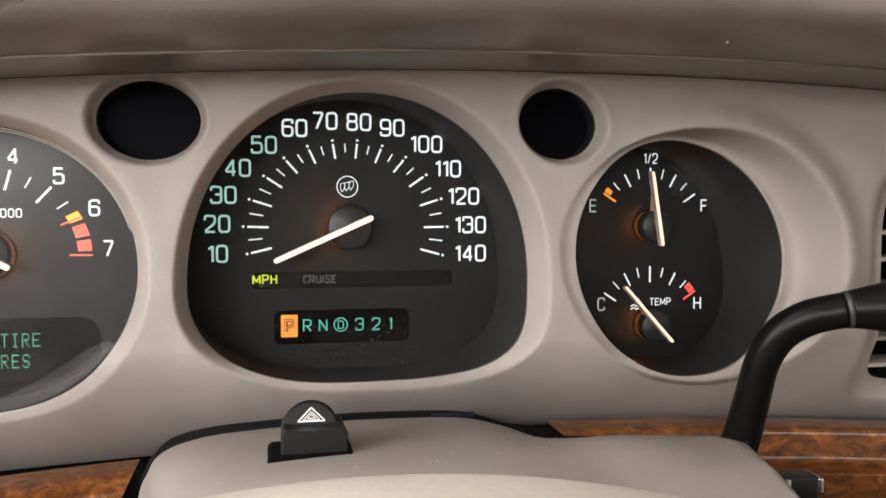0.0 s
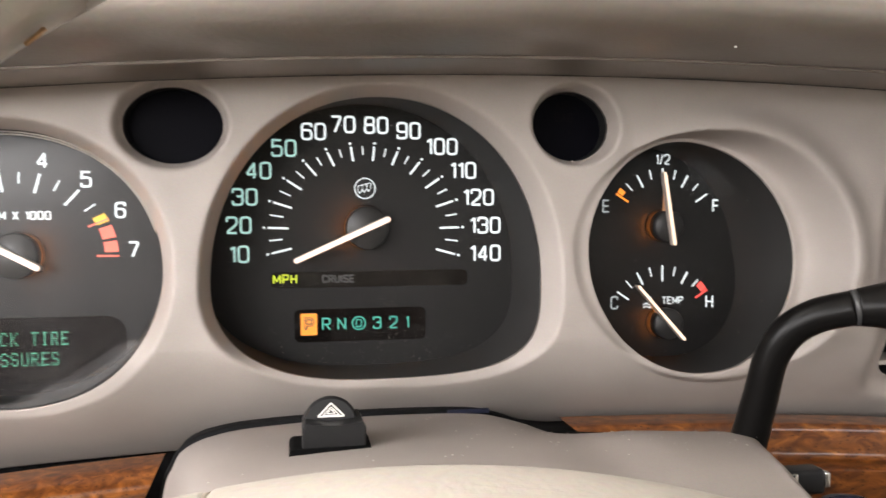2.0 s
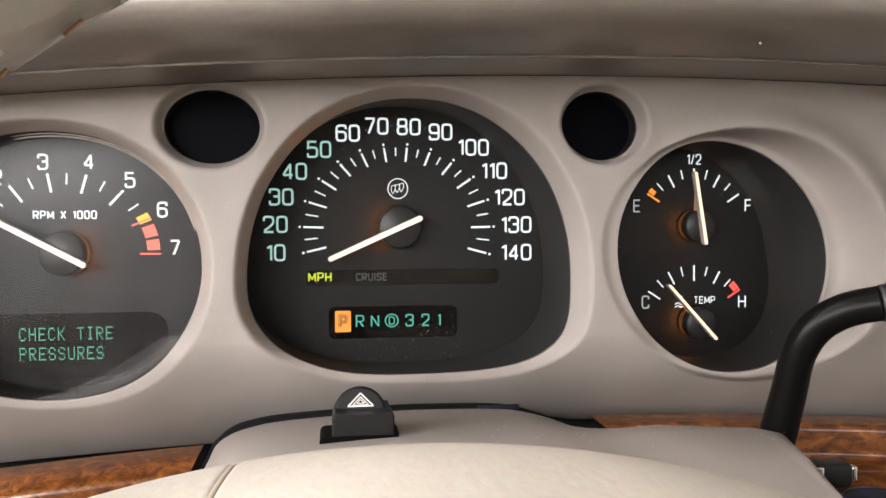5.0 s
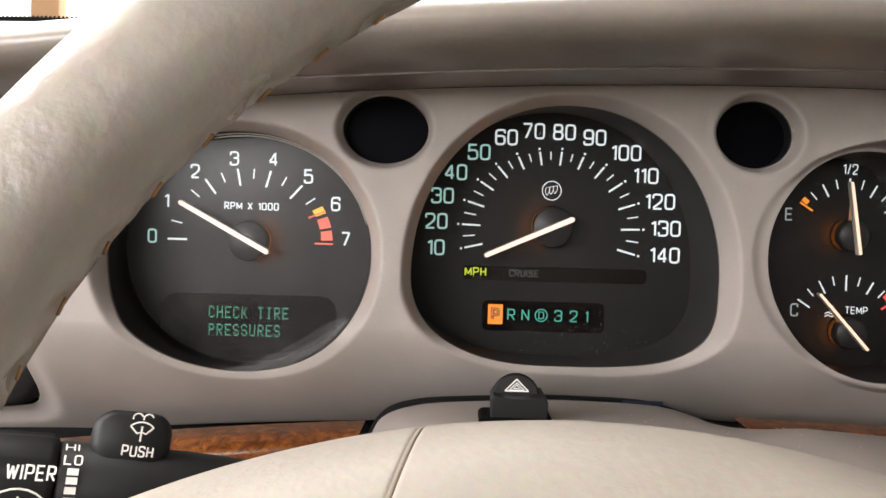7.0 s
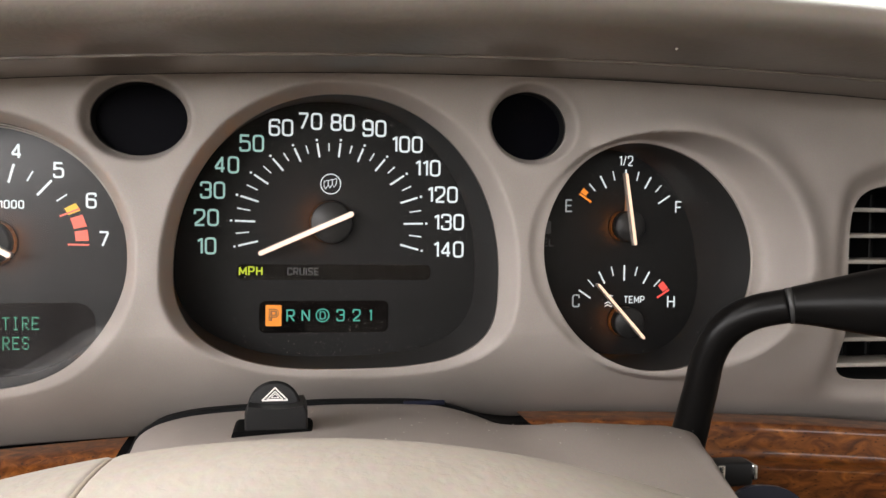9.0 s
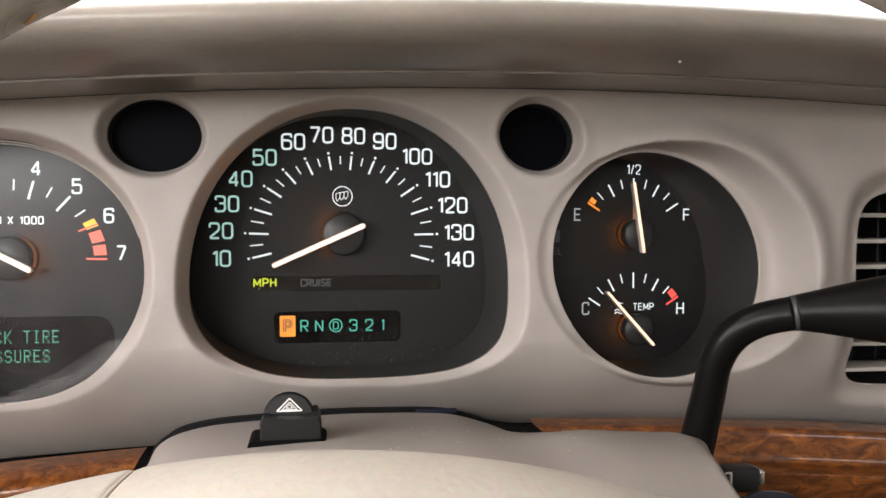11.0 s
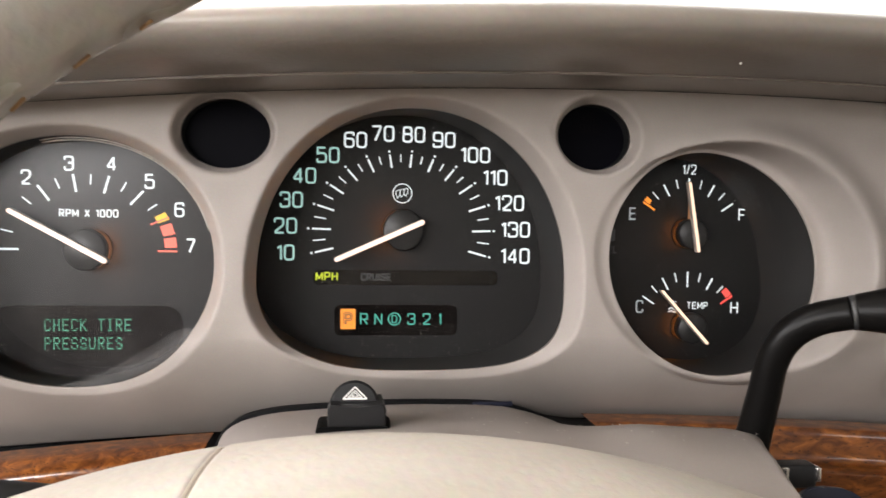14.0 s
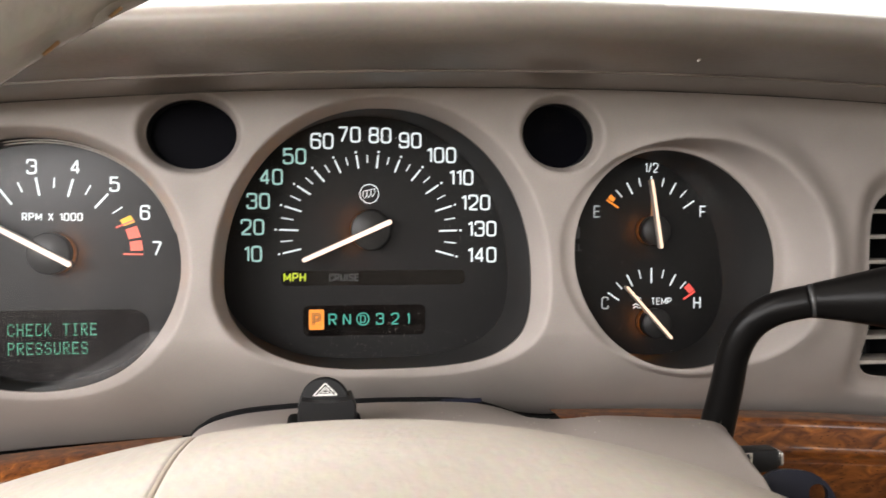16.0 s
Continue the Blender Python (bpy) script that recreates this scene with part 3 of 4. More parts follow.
for i in range(14):
    phi = 193.4 - 15.3 * i - 0.0585 * i * i
    inner = 0.760 + 0.038 * max(0.0, math.sin(radians(phi)))
    o, n_ = ellipse_point(SC, SA, SB, phi, 0.962), ellipse_point(SC, SA, SB, phi, inner)
    part("tick", bar(*o, *n_, 0.00085, -0.0002, WHITE), speedo)
    d = ellipse_point(SC, SA, SB, phi, 1.0)
    part("dot", disc(*d, 0.00055, 0.0, -0.0006, WHITE, 12), speedo)
    if i < 13:
        half = phi - 7.68 - 0.0585 * i
        o, n_ = ellipse_point(SC, SA, SB, half, 0.957), ellipse_point(SC, SA, SB, half, inner + 0.065)
        part("tick", bar(*o, *n_, 0.00058, -0.0002, WHITE), speedo)
    tx, tz = NUMERAL_PLACES[i]
    part("numeral", numerals(str(10 * (i + 1)), 0.0074, MINT if i < 5 else WHITE), speedo, "", pose(tx, -0.0002, tz))
needle(speedo, (-0.0022, 0.9841), (-0.0317, 0.9709), (0.0060, 0.9877), 0.0019)
# maker's badge: a ring with three slanted shields as plain shapes
BX, BZ = -0.0024, 1.0007
part("badge_ring", ring_plate(BX, BZ, 0.0041, 0.0045, -0.0002, -0.0005, WHITE, 40), speedo)
for k in range(3):
    x = BX - 0.0021 + 0.0018 * k
    z = BZ - 0.0003 + 0.0004 * k
    pts = [(x - 0.0007, z + 0.0014), (x + 0.0010, z + 0.0019), (x + 0.0010, z - 0.0002), (x - 0.0001, z - 0.0019), (x - 0.0008, z - 0.0006)]
    for p, q in zip(pts, pts[1:] + pts[:1]):
        part("badge_shield", bar(*p, *q, 0.00028, -0.0002, WHITE), speedo)
strip = part("display_window", prism(rounded(-0.0002, 0.9622, 0.0843, 0.0068, 0.0026), 0.0, -0.0004, WINDOW), speedo, "glossy black indicator strip")
words("legend", "MPH", -0.0363, 0.9627, 0.0100, 0.0041, -0.0005, LIME, strip, 0.16, "lit yellow-green legend")
words("legend", "CRUISE", -0.0140, 0.9625, 0.0137, 0.0034, -0.0005, UNLIT, strip, 0.16, "unlit legend")
gears = part("display_window", prism(rounded(-0.0047, 0.9427, 0.0561, 0.0140, 0.0028), 0.0, -0.0004, WINDOW), speedo, "glossy black gear indicator window")
part("gear_box", prism(rounded(-0.0266, 0.9433, 0.0068, 0.0092, 0.0004, 2), -0.0004, -0.0007, ORANGE), gears, "lit orange box round the letter")
words("gear_letter", "P", -0.0265, 0.9433, 0.0042, 0.0061, -0.0006, DARK_PRINT, gears, 0.22)
words("gear_letter", "P", -0.0265, 0.9433, 0.0035, 0.0053, -0.0008, ORANGE, gears, 0.07)
for ch, x in (("R", -0.0193), ("N", -0.0128), ("3", 0.0023), ("2", 0.0093), ("1", 0.0154)):
    words("gear_letter", ch, x, 0.9433, 0.0013 if ch == "1" else 0.0036, 0.0054, -0.0005, TEAL, gears, 0.115)
words("gear_letter", "D", -0.0055, 0.9433, 0.0026, 0.0036, -0.0005, TEAL, gears, 0.13)
part("gear_ring", ring_plate(-0.0055, 0.9433, 0.0025, 0.0030, -0.0005, -0.0007, TEAL, 32), gears)
lens_dust("speedo", lens("speedo", speedo, -0.018, 0.10), -0.018, 0.10, 280, 3)

# ---- tachometer ----
tach = thing("tachometer", "black tachometer dial with white numerals and red band", "gauge")
part("dial", prism(outline("tach", 160, 1.10), 0.004, 0.0, DIAL), tach)
tunnel("tach", tach, 0.001, shift=-0.0050, taper=1.01)
# two overlapping pale films paint a reflection along the lens's lower edge
for reach, back in ((0.0084, 0.0012), (0.0050, 0.0)):
    sheen_rings = []
    cx, cz = OPENINGS["tach"][:2]
    for k in range(41):
        ang = radians(-31 - 68 * k / 40)
        wide = 0.0002 + reach * math.sin(math.pi * (k / 40) ** 0.55) ** 0.9
        r = 0.05 / float(norm_tach(0.05 * math.cos(ang), 0.05 * math.sin(ang)))
        sheen_rings.append([(cx + (r - f * wide + 0.0003) * math.cos(ang), -0.0262 + back + 0.9 * f * wide, cz + (r - f * wide + 0.0003) * math.sin(ang)) for f in (0, 0.25, 0.5, 0.75, 1)])
    part("lens_sheen", loft(sheen_rings, EDGE_SHEEN, False, False), tach, "pale film painting a soft reflection low on the lens").visible_shadow = False
# pale tubes draw in the thin highlights at the opening's upper right
arc = [radians(14 + 92 * k / 40) for k in range(41)]
for scale, depth in ((0.990, -0.0285), (0.974, -0.0262)):
    ring = []
    for ang in arc:
        r = scale * 0.05 / float(norm_tach(0.05 * math.cos(ang), 0.05 * math.sin(ang)))
        ring.append((OPENINGS["tach"][0] + r * math.cos(ang), depth, OPENINGS["tach"][1] + r * math.sin(ang)))
    part("highlight_arc", tube(ring, [0.0001] + [0.0003] * 39 + [0.0001], VANE, 8), tach, "thin pale arc painting a highlight in the opening")
TC, TA, TB = (-0.1409, 0.9740), 0.0384, 0.0337
TACH_PLACES = ((-0.1863, 0.9752), (-0.1797, 0.9916), (-0.1667, 1.0055), (-0.1486, 1.0118), (-0.1305, 1.0119), (-0.1142, 1.0044), (-0.1014, 0.9920), (-0.0965, 0.9760))
for i in range(8):
    phi = 180.0 - 26.5 * i
    if i < 6:
        o, n_ = ellipse_point(TC, TA, TB, phi, 0.995), ellipse_point(TC, TA, TB, phi, 0.760)
        part("tick", bar(*o, *n_, 0.00095, -0.0002, WHITE), tach)
        o, n_ = ellipse_point(TC, TA, TB, phi - 13.2, 0.985), ellipse_point(TC, TA, TB, phi - 13.2, 0.850)
        part("tick", bar(*o, *n_, 0.00058, -0.0002, WHITE), tach)
    tx, tz = TACH_PLACES[i]
    part("numeral", numerals(str(i), 0.0067, MINT if i < 1 else WHITE, 0.135), tach, "", pose(tx, -0.0002, tz))
for a0, a1, mat in ((24.0, 30.0, YELLOW), (12.5, 21.0, REDMARK), (2.0, 9.9, REDMARK)):
    part("band", ring_plate(*TC, 0.865, 1.0, -0.0002, -0.0005, mat, 12, a0, a1, TA, TB), tach, "lit warning band")
for a, inner in ((22.7, 0.78), (11.3, 0.865), (-0.8, 0.785)):
    o, n_ = ellipse_point(TC, TA, TB, a, 1.005), ellipse_point(TC, TA, TB, a, inner)
    part("tick", bar(*o, *n_, 0.0007, -0.0003, REDMARK), tach)
words("legend", "RPM X 1000", -0.1403, 0.9900, 0.0253, 0.0036, -0.0002, WHITE, tach, 0.165)
needle(tach, (-0.1400, 0.9742), (-0.1697, 0.9909), (-0.1306, 0.9697), 0.0019, glow=0)
message = part("display_window", prism(rounded(-0.1410, 0.9302, 0.0820, 0.0380, 0.0080, 9), 0.0, -0.0004, MESSAGE_WINDOW), tach, "glossy dark message display")
DOTS = {"C": "0E 11 10 10 10 11 0E", "H": "11 11 11 1F 11 11 11", "E": "1F 10 10 1E 10 10 1F", "K": "11 12 14 18 14 12 11", "T": "1F 04 04 04 04 04 04", "I": "0E 04 04 04 04 04 0E",
        "R": "1E 11 11 1E 14 12 11", "P": "1E 11 11 1E 10 10 10", "S": "0E 11 10 0E 01 11 0E", "U": "11 11 11 11 11 11 0E"}


def dot_letter(ch):
    """A letter of a five by seven dot display."""
    v, f = [], []
    for j, row in enumerate(DOTS[ch].split()):
        for i in range(5):
            if int(row, 16) >> (4 - i) & 1:
                x, z, k = (i - 2) * 0.00056, (3 - j) * 0.00080, len(v)
                v += [(x + dx * 0.00017, 0, z + dz * 0.00022) for dx, dz in ((-1, -1), (1, -1), (1, 1), (-1, 1))]
                f.append((k, k + 1, k + 2, k + 3))
    return mesh_of(v, f, GREEN, False)


for line, x0, z in (("CHECK TIRE", -0.1592, 0.9407), ("PRESSURES", -0.1592, 0.9325)):
    for i, ch in enumerate(line):
        if ch != " ":
            part("message_letter", dot_letter(ch), message, "green dot-matrix letter", pose(x0 + 0.0013 + 0.00381 * i, -0.0010, z))
lens_dust("tach", lens("tach", tach, -0.018, 0.10, HAZY), -0.018, 0.10, 420, 5)

# ---- fuel and temperature gauge ----
fuel = thing("fuel_and_temperature_gauge", "black twin dial with fuel and temperature needles", "gauge")
part("dial", prism(outline("fuel", 160, 0.99), 0.004, 0.0, DIAL), fuel)
tunnel("fuel", fuel, 0.0005, shift=-0.0062, taper=0.868, high=0.985, slant=0.20)
for (cx, cz), top in (((0.1325, 0.9838), True), ((0.1328, 0.9398), False)):
    for i in range(9):
        if (top and i == 0) or (not top and i == 8):
            continue
        phi = 90 + 56.6 - 14.15 * i
        long = 0.0072 if i == 4 else 0.0066 if i in (0, 8) else 0.0062 if i in (2, 6) else 0.0043
        p = radians(phi)
        part("tick", bar(cx + 0.0259 * math.cos(p), cz + 0.0259 * math.sin(p), cx + (0.0259 - long) * math.cos(p), cz + (0.0259 - long) * math.sin(p),
                         0.0007 if i % 2 == 0 else 0.0005, -0.0002, WHITE), fuel)
for (cx, cz), side, mat in (((0.1325, 0.9838), 146.6, ORANGE), ((0.1328, 0.9398), 33.2, FUELRED)):
    s = 1 if side > 90 else -1
    part("band", ring_plate(cx, cz, 0.0234, 0.0264, -0.0002, -0.0005, mat, 8, *sorted((side - s * 2.0, side - s * (7.0 if s > 0 else 11.0)))), fuel, "lit warning mark")
    p = radians(side)
    part("tick", bar(cx + 0.0264 * math.cos(p), cz + 0.0264 * math.sin(p), cx + 0.0196 * math.cos(p), cz + 0.0196 * math.sin(p), 0.0008, -0.0002, mat), fuel)
for body, x, z, w, h in (("E", 0.1055, 0.9928, 0.0034, 0.0058), ("F", 0.1586, 0.9928, 0.0034, 0.0058), ("1/2", 0.1324, 1.0138, 0.0068, 0.0048),
                         ("C", 0.1097, 0.9492, 0.0036, 0.0060), ("H", 0.1560, 0.9487, 0.0038, 0.0060), ("TEMP", 0.1378, 0.9497, 0.0102, 0.0034)):
    words("legend", body, x, z, w, h, -0.0002, DIM if body in "EC" else WHITE, fuel, 0.13 if body == "TEMP" else 0.115)
words("legend", "FUEL", 0.0935, 0.9759, 0.0100, 0.0036, -0.0002, UNLIT, fuel, 0.16, "dim grey legend")
part("pump_symbol", prism(rounded(0.0955, 0.9828, 0.0034, 0.0058, 0.0006), -0.0002, -0.0005, UNLIT), fuel, "dim grey pump symbol")
for k in range(2):
    pts = smooth_path([(0.1238 + 0.0014 * j, 0.9482 - 0.0013 * k + (0.0004 if j % 2 else -0.0004)) for j in range(4)], 3)
    for p, q in zip(pts, pts[1:]):
        part("coolant_symbol", bar(*p, *q, 0.0004, -0.0002, WHITE), fuel)
part("coolant_symbol", bar(0.1262, 0.9488, 0.1262, 0.9520, 0.0004, -0.0002, WHITE), fuel)
part("coolant_symbol", bar(0.1262, 0.9514, 0.1276, 0.9514, 0.0004, -0.0002, WHITE), fuel)
needle(fuel, (0.1323, 0.9838), (0.1284, 1.0071), (0.1333, 0.9760), 0.0012, hub=0.0070, mat=PEACH, fin=True)
needle(fuel, (0.1328, 0.9398), (0.1167, 0.9574), (0.1383, 0.9335), 0.0012, hub=0.0070, mat=PEACH, fin=True)
lens_dust("fuel", lens("fuel", fuel, -0.018, 0.10, LENS, 0.94), -0.018, 0.10, 90, 9)

# ---- warning lamp ports ----
for key, lab in (("lamp_left", "dark oval warning lamp port beside the tachometer"), ("lamp_right", "dark oval warning lamp port beside the fuel gauge")):
    lamp = thing("warning_lamp", lab, "warning lamp", group="warning lamps")
    port = part("lamp_lens", prism(outline(key, 80, 1.0), -0.020, -0.028, TELLTALE), lamp, "glossy black lens")
    tunnel(key, lamp, -0.022, MATT, taper=0.97)
    if key == "lamp_right":
        words("legend", "AIR", 0.0757, 1.0338, 0.0062, 0.0040, -0.0283, UNLIT_RED, port, 0.16)
        words("legend", "BAG", 0.0762, 1.0290, 0.0078, 0.0040, -0.0283, UNLIT_RED, port, 0.16)

# ---- air vents ----
for key, lab in (("vent_right", "dashboard air vent with pale louvres"), ("vent_left", "dashboard air vent at the driver's door")):
    vent = thing("air_vent", lab, "air vent", group="air vents")
    tunnel(key, vent, 0.030, MATT, taper=1.0)
    cx, cz = OPENINGS[key][:2]
    part("backing", prism(outline(key, 80, 1.02), 0.034, 0.030, RUBBER), vent)
    if key == "vent_left":
        part("shutter", prism(outline(key, 80, 0.97), 0.004, -0.012, BLACK, 0.004, True), vent, "closed black shutter")
        continue
    for k in range(7):
        z = 0.9225 + 0.0117 * k
        part("louvre", box(cx - 0.046, cx + 0.046, -0.028, -0.008, z - 0.0010, z + 0.0010, VANE, 0.0007), vent, "pale grey louvre")
    for k in range(7):
        x = cx - 0.0385 + 0.0128 * k
        part("vane", box(x - 0.0006, x + 0.0006, -0.004, 0.016, cz - 0.0410, cz + 0.0410, BLACK, 0.0003), vent)

# ---- dash pad over the panel ----
def pad_lip(x):
    return 1.0437 - 0.205 * (x - 0.08) ** 2


def make_pad():
    profile = smooth_path([(-0.030, 0.0006), (-0.046, 0.0), (-0.075, -0.0010), (-0.100, -0.0004), (-0.114, 0.0010), (-0.1235, 0.0036), (-0.1288, 0.0078), (-0.1278, 0.0126), (-0.1200, 0.0170), (-0.104, 0.0210),
                           (-0.06, 0.0282), (0.02, 0.0420), (0.12, 0.058), (0.24, 0.081), (0.36, 0.1065), (0.47, 0.1300)], 7)
    rings = []
    for i in range(121):
        x = -0.52 + 1.60 * i / 120
        fall = -0.16 * max(0.0, x - 0.30) ** 2
        lip = pad_lip(max(-0.36, min(x, 0.36))) + fall
        rings.append([(x, y, lip + (1.0418 - lip) * max(0.0, min(1.0, (y + 0.02) / 0.40)) + h) for y, h in profile])
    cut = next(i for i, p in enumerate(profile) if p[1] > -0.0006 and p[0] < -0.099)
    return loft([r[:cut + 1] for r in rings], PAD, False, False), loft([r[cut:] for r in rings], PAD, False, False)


# underside and top share one vinyl colour
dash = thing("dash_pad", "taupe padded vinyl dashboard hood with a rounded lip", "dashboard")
for name, me, lab in zip(("hood_underside", "hood_top"), make_pad(), ("underside of the hood, in the same taupe vinyl as the top", "wrinkled taupe vinyl top")):
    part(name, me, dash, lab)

HOOD = [(-0.114, 0.0010), (-0.1235, 0.0036), (-0.1288, 0.0078), (-0.1278, 0.0126), (-0.1200, 0.0170), (-0.104, 0.0210)]


def hood_point(x, s, off=0.00015):
    """On the hood's rolled edge: s from 0 (underside) to 5 (top)."""
    i = max(0, min(4, int(s)))
    (y0, h0), (y1, h1) = HOOD[i], HOOD[i + 1]
    f = s - i
    n = Vector((0, h0 - h1, y1 - y0)).normalized()
    n = n if n.z > 0 or n.y < 0 else -n
    return Vector((x, y0 + (y1 - y0) * f, pad_lip(max(-0.36, x)) + h0 + (h1 - h0) * f)) + n * off


rng = random.Random(11)
for x0, s0, dx, ds in [(rng.uniform(-0.150, -0.095), rng.uniform(1.4, 3.2), rng.uniform(-0.006, 0.006), rng.uniform(0.3, 0.9)) for _ in range(30)] + [(rng.uniform(-0.05, 0.22), rng.uniform(2.0, 4.0), rng.uniform(-0.002, 0.003), rng.uniform(0.05, 0.35)) for _ in range(6)]:
    part("scratch", tube([hood_point(x0 + dx * f * f, s0 + ds * f) for f in (0, 0.33, 0.66, 1)], [0.00006, 0.00019, 0.00019, 0.00006], SCUFF, 5), dash, "fine pale scratch")
part("lint", disc(0, 0, 0.00045, 0, -0.0004, SCUFF, 9), dash, "pale speck of lint", Matrix.Translation((0.1058, -0.1105, pad_lip(0.1058) + 0.0001)))

# raised tube added to draw the thin reflected line under the hood
fold = [(x, -0.0892, pad_lip(max(-0.36, min(x, 0.36))) - 0.0011) for x in (-0.32 + 0.64 * k / 80 for k in range(81))]
part("fold_line", tube(fold, [0.0007] * 81, PAD, 8), dash, "faint raised fold added to draw a thin light streak along the underside")
edge_line = [(x, -0.0443 - 0.10 * x * x, pad_lip(max(-0.36, min(x, 0.36))) - 0.0003) for x in (-0.32 + 0.64 * k / 80 for k in range(81))]
part("edge_gap", tube(edge_line, [0.00014] * 81, RUBBER, 6), dash, "thin dark gap above the gauge trim")

# ---- wood trim ----
def make_wood(x0, x1, profile, mat, slant=0.0, lead=0.0):
    rings = []
    for i in range(61):
        x = x0 + (x1 - x0) * i / 60
        rings.append([(x + slant * h * (i / 60) ** 3 + lead * h * (1 - i / 60) ** 6, -0.10 * x ** 2 + y, float(panel_bottom(x)) + h) for y, h in profile])
    return loft(rings, mat, False, False)


left_profile = smooth_path([(-0.018, 0.0003), (-0.0300, -0.0003), (-0.0345, -0.0020), (-0.0385, -0.0050), (-0.0395, -0.0075), (-0.0390, -0.0120), (-0.0370, -0.0240), (-0.0310, -0.0420), (-0.020, -0.0560)], 6)
right_profile = smooth_path([(-0.018, 0.0003), (-0.0280, -0.0004), (-0.0310, -0.0020), (-0.0320, -0.0080), (-0.0332, -0.0150), (-0.0390, -0.0166), (-0.0412, -0.0176), (-0.0413, -0.0190), (-0.0402, -0.0240), (-0.0360, -0.0420), (-0.024, -0.0600)], 6)
tagged(part("wood_trim", make_wood(-0.330, -0.0835, left_profile, WOOD, 0.45)), "glossy burl wood trim strip under the tachometer", "wood trim", "wood trims")
tagged(part("wood_trim", make_wood(0.0782, 0.420, right_profile, PLAIN_WOOD, 0.0, -1.3)), "glossy burl wood trim strip beside the column", "wood trim", "wood trims")

# ---- steering column ----
def shoulder(y):
    """Height of the column cover's right shoulder at depth y."""
    return float(np.interp(-y, (0.02, 0.048, 0.060, 0.080, 0.095, 0.110, 0.140, 0.165, 0.190), (0.8960, 0.8975, 0.9030, 0.9110, 0.9155, 0.9180, 0.9190, 0.9175, 0.9120)))


def lift(y):
    return float(np.interp(-y, (0.020, 0.0335, 0.040, 0.048, 0.056, 0.08, 0.11, 0.14, 0.165, 0.19), (-0.0070, -0.0042, -0.0027, -0.0010, 0.0004, 0.0027, 0.0054, 0.0080, 0.0095, 0.0085)))


COVER_TOP = smooth_path([(-0.0850, 0.835), (-0.0838, 0.872), (-0.0812, 0.8895), (-0.0785, 0.8958), (-0.0758, 0.9010), (-0.0708, 0.9046), (-0.0643, 0.9069), (-0.054, 0.9089), (-0.037, 0.9102), (-0.008, 0.9117), (0.015, 0.9116), (0.031, 0.9111),
                         (0.0424, 0.9100), (0.054, 0.9076), (0.066, 0.9040), (0.080, 0.9005), (0.13, 0.8960)], 6)


def shroud_ring(y, grow, n=150):
    """A section of the column cover: a low dome with a flat shoulder to the right."""
    x0, x1, z_low, out = -0.0850, 0.1285, 0.835, []
    for k in range(n):
        u = -math.cos(math.pi * k / (n - 1))
        x = (x0 + x1) / 2 + (x1 - x0) / 2 * u
        top = float(np.interp(x, [p[0] for p in COVER_TOP], [p[1] for p in COVER_TOP])) + 0.0037
        right = max(0.0, min(1.0, (x - 0.034) / 0.046))
        flat = shoulder(y) - lift(y) + 0.0026 * max(0.0, min(1.0, (0.105 - x) / 0.04))
        top += (max(flat, top - 0.004) - top) * right * right * (3 - 2 * right)
        side = max(0.0, 1 - max(0.0, u) ** 24) ** 0.25
        out.append((x, y, z_low + (top - z_low) * side))
    mid = [((out[min(k + 1, n - 1)][2] - out[max(k - 1, 0)][2]), (out[min(k + 1, n - 1)][0] - out[max(k - 1, 0)][0])) for k in range(n)]
    return [(x - grow * dz / math.hypot(dx, dz), yy, z + grow * dx / math.hypot(dx, dz)) for (x, yy, z), (dz, dx) in zip(out, mid)]


def make_shroud():
    rings = []
    for y, g in ((-0.0335, -0.0012), (-0.0352, -0.0005), (-0.0380, -0.0001), (-0.0440, 0.0), (-0.0560, 0.0), (-0.068, 0.0), (-0.08, 0.0), (-0.095, 0.0), (-0.11, 0.0), (-0.125, -0.0004), (-0.14, -0.0015), (-0.165, -0.004), (-0.190, -0.010)):
        up = lift(y)
        pull = 0.55 * max(0.0, -0.105 - y) + 0.0045 * max(0.0, min(1.0, (-0.07 - y) / 0.05))
        push = 0.19 * max(0.0, -0.040 - y)
        rings.append([(x - pull * max(0.0, (x - 0.0235) / 0.105) ** 8 + push * max(0.0, -x / 0.08) ** 3, yy, z + up) for x, yy, z in shroud_ring(y, g)])
    return loft(rings, SHROUD, True, True)


column = thing("column_shroud", "light taupe plastic steering column cover", "column cover")
cover = part("upper_cover", make_shroud(), column)
rng = random.Random(7)
dust_v, dust_f = [], []
for _ in range(95):
    x, y = rng.gauss(0.03, 0.05), rng.uniform(-0.135, -0.052)
    if not -0.065 < x < 0.115:
        continue
    ring = shroud_ring(y, 0.0)
    top = [p for p in ring if p[2] > 0.88]
    z = float(np.interp(x, [p[0] for p in top], [p[2] for p in top])) + lift(y) + 0.0001
    k, r = len(dust_v), rng.uniform(0.00012, 0.00034)
    a0 = rng.uniform(0, 6)
    dust_v += [(x + r * math.cos(a0 + 1.05 * j), y + 1.6 * r * math.sin(a0 + 1.05 * j), z + 0.00012) for j in range(6)] + [(x, y, z + 0.0003)]
    dust_f += [(k + j, k + (j + 1) % 6, k + 6) for j in range(6)]
tagged(part("dust", mesh_of(dust_v, dust_f, SCUFF), cover, "scattered pale dust specks"), kind="stuff")
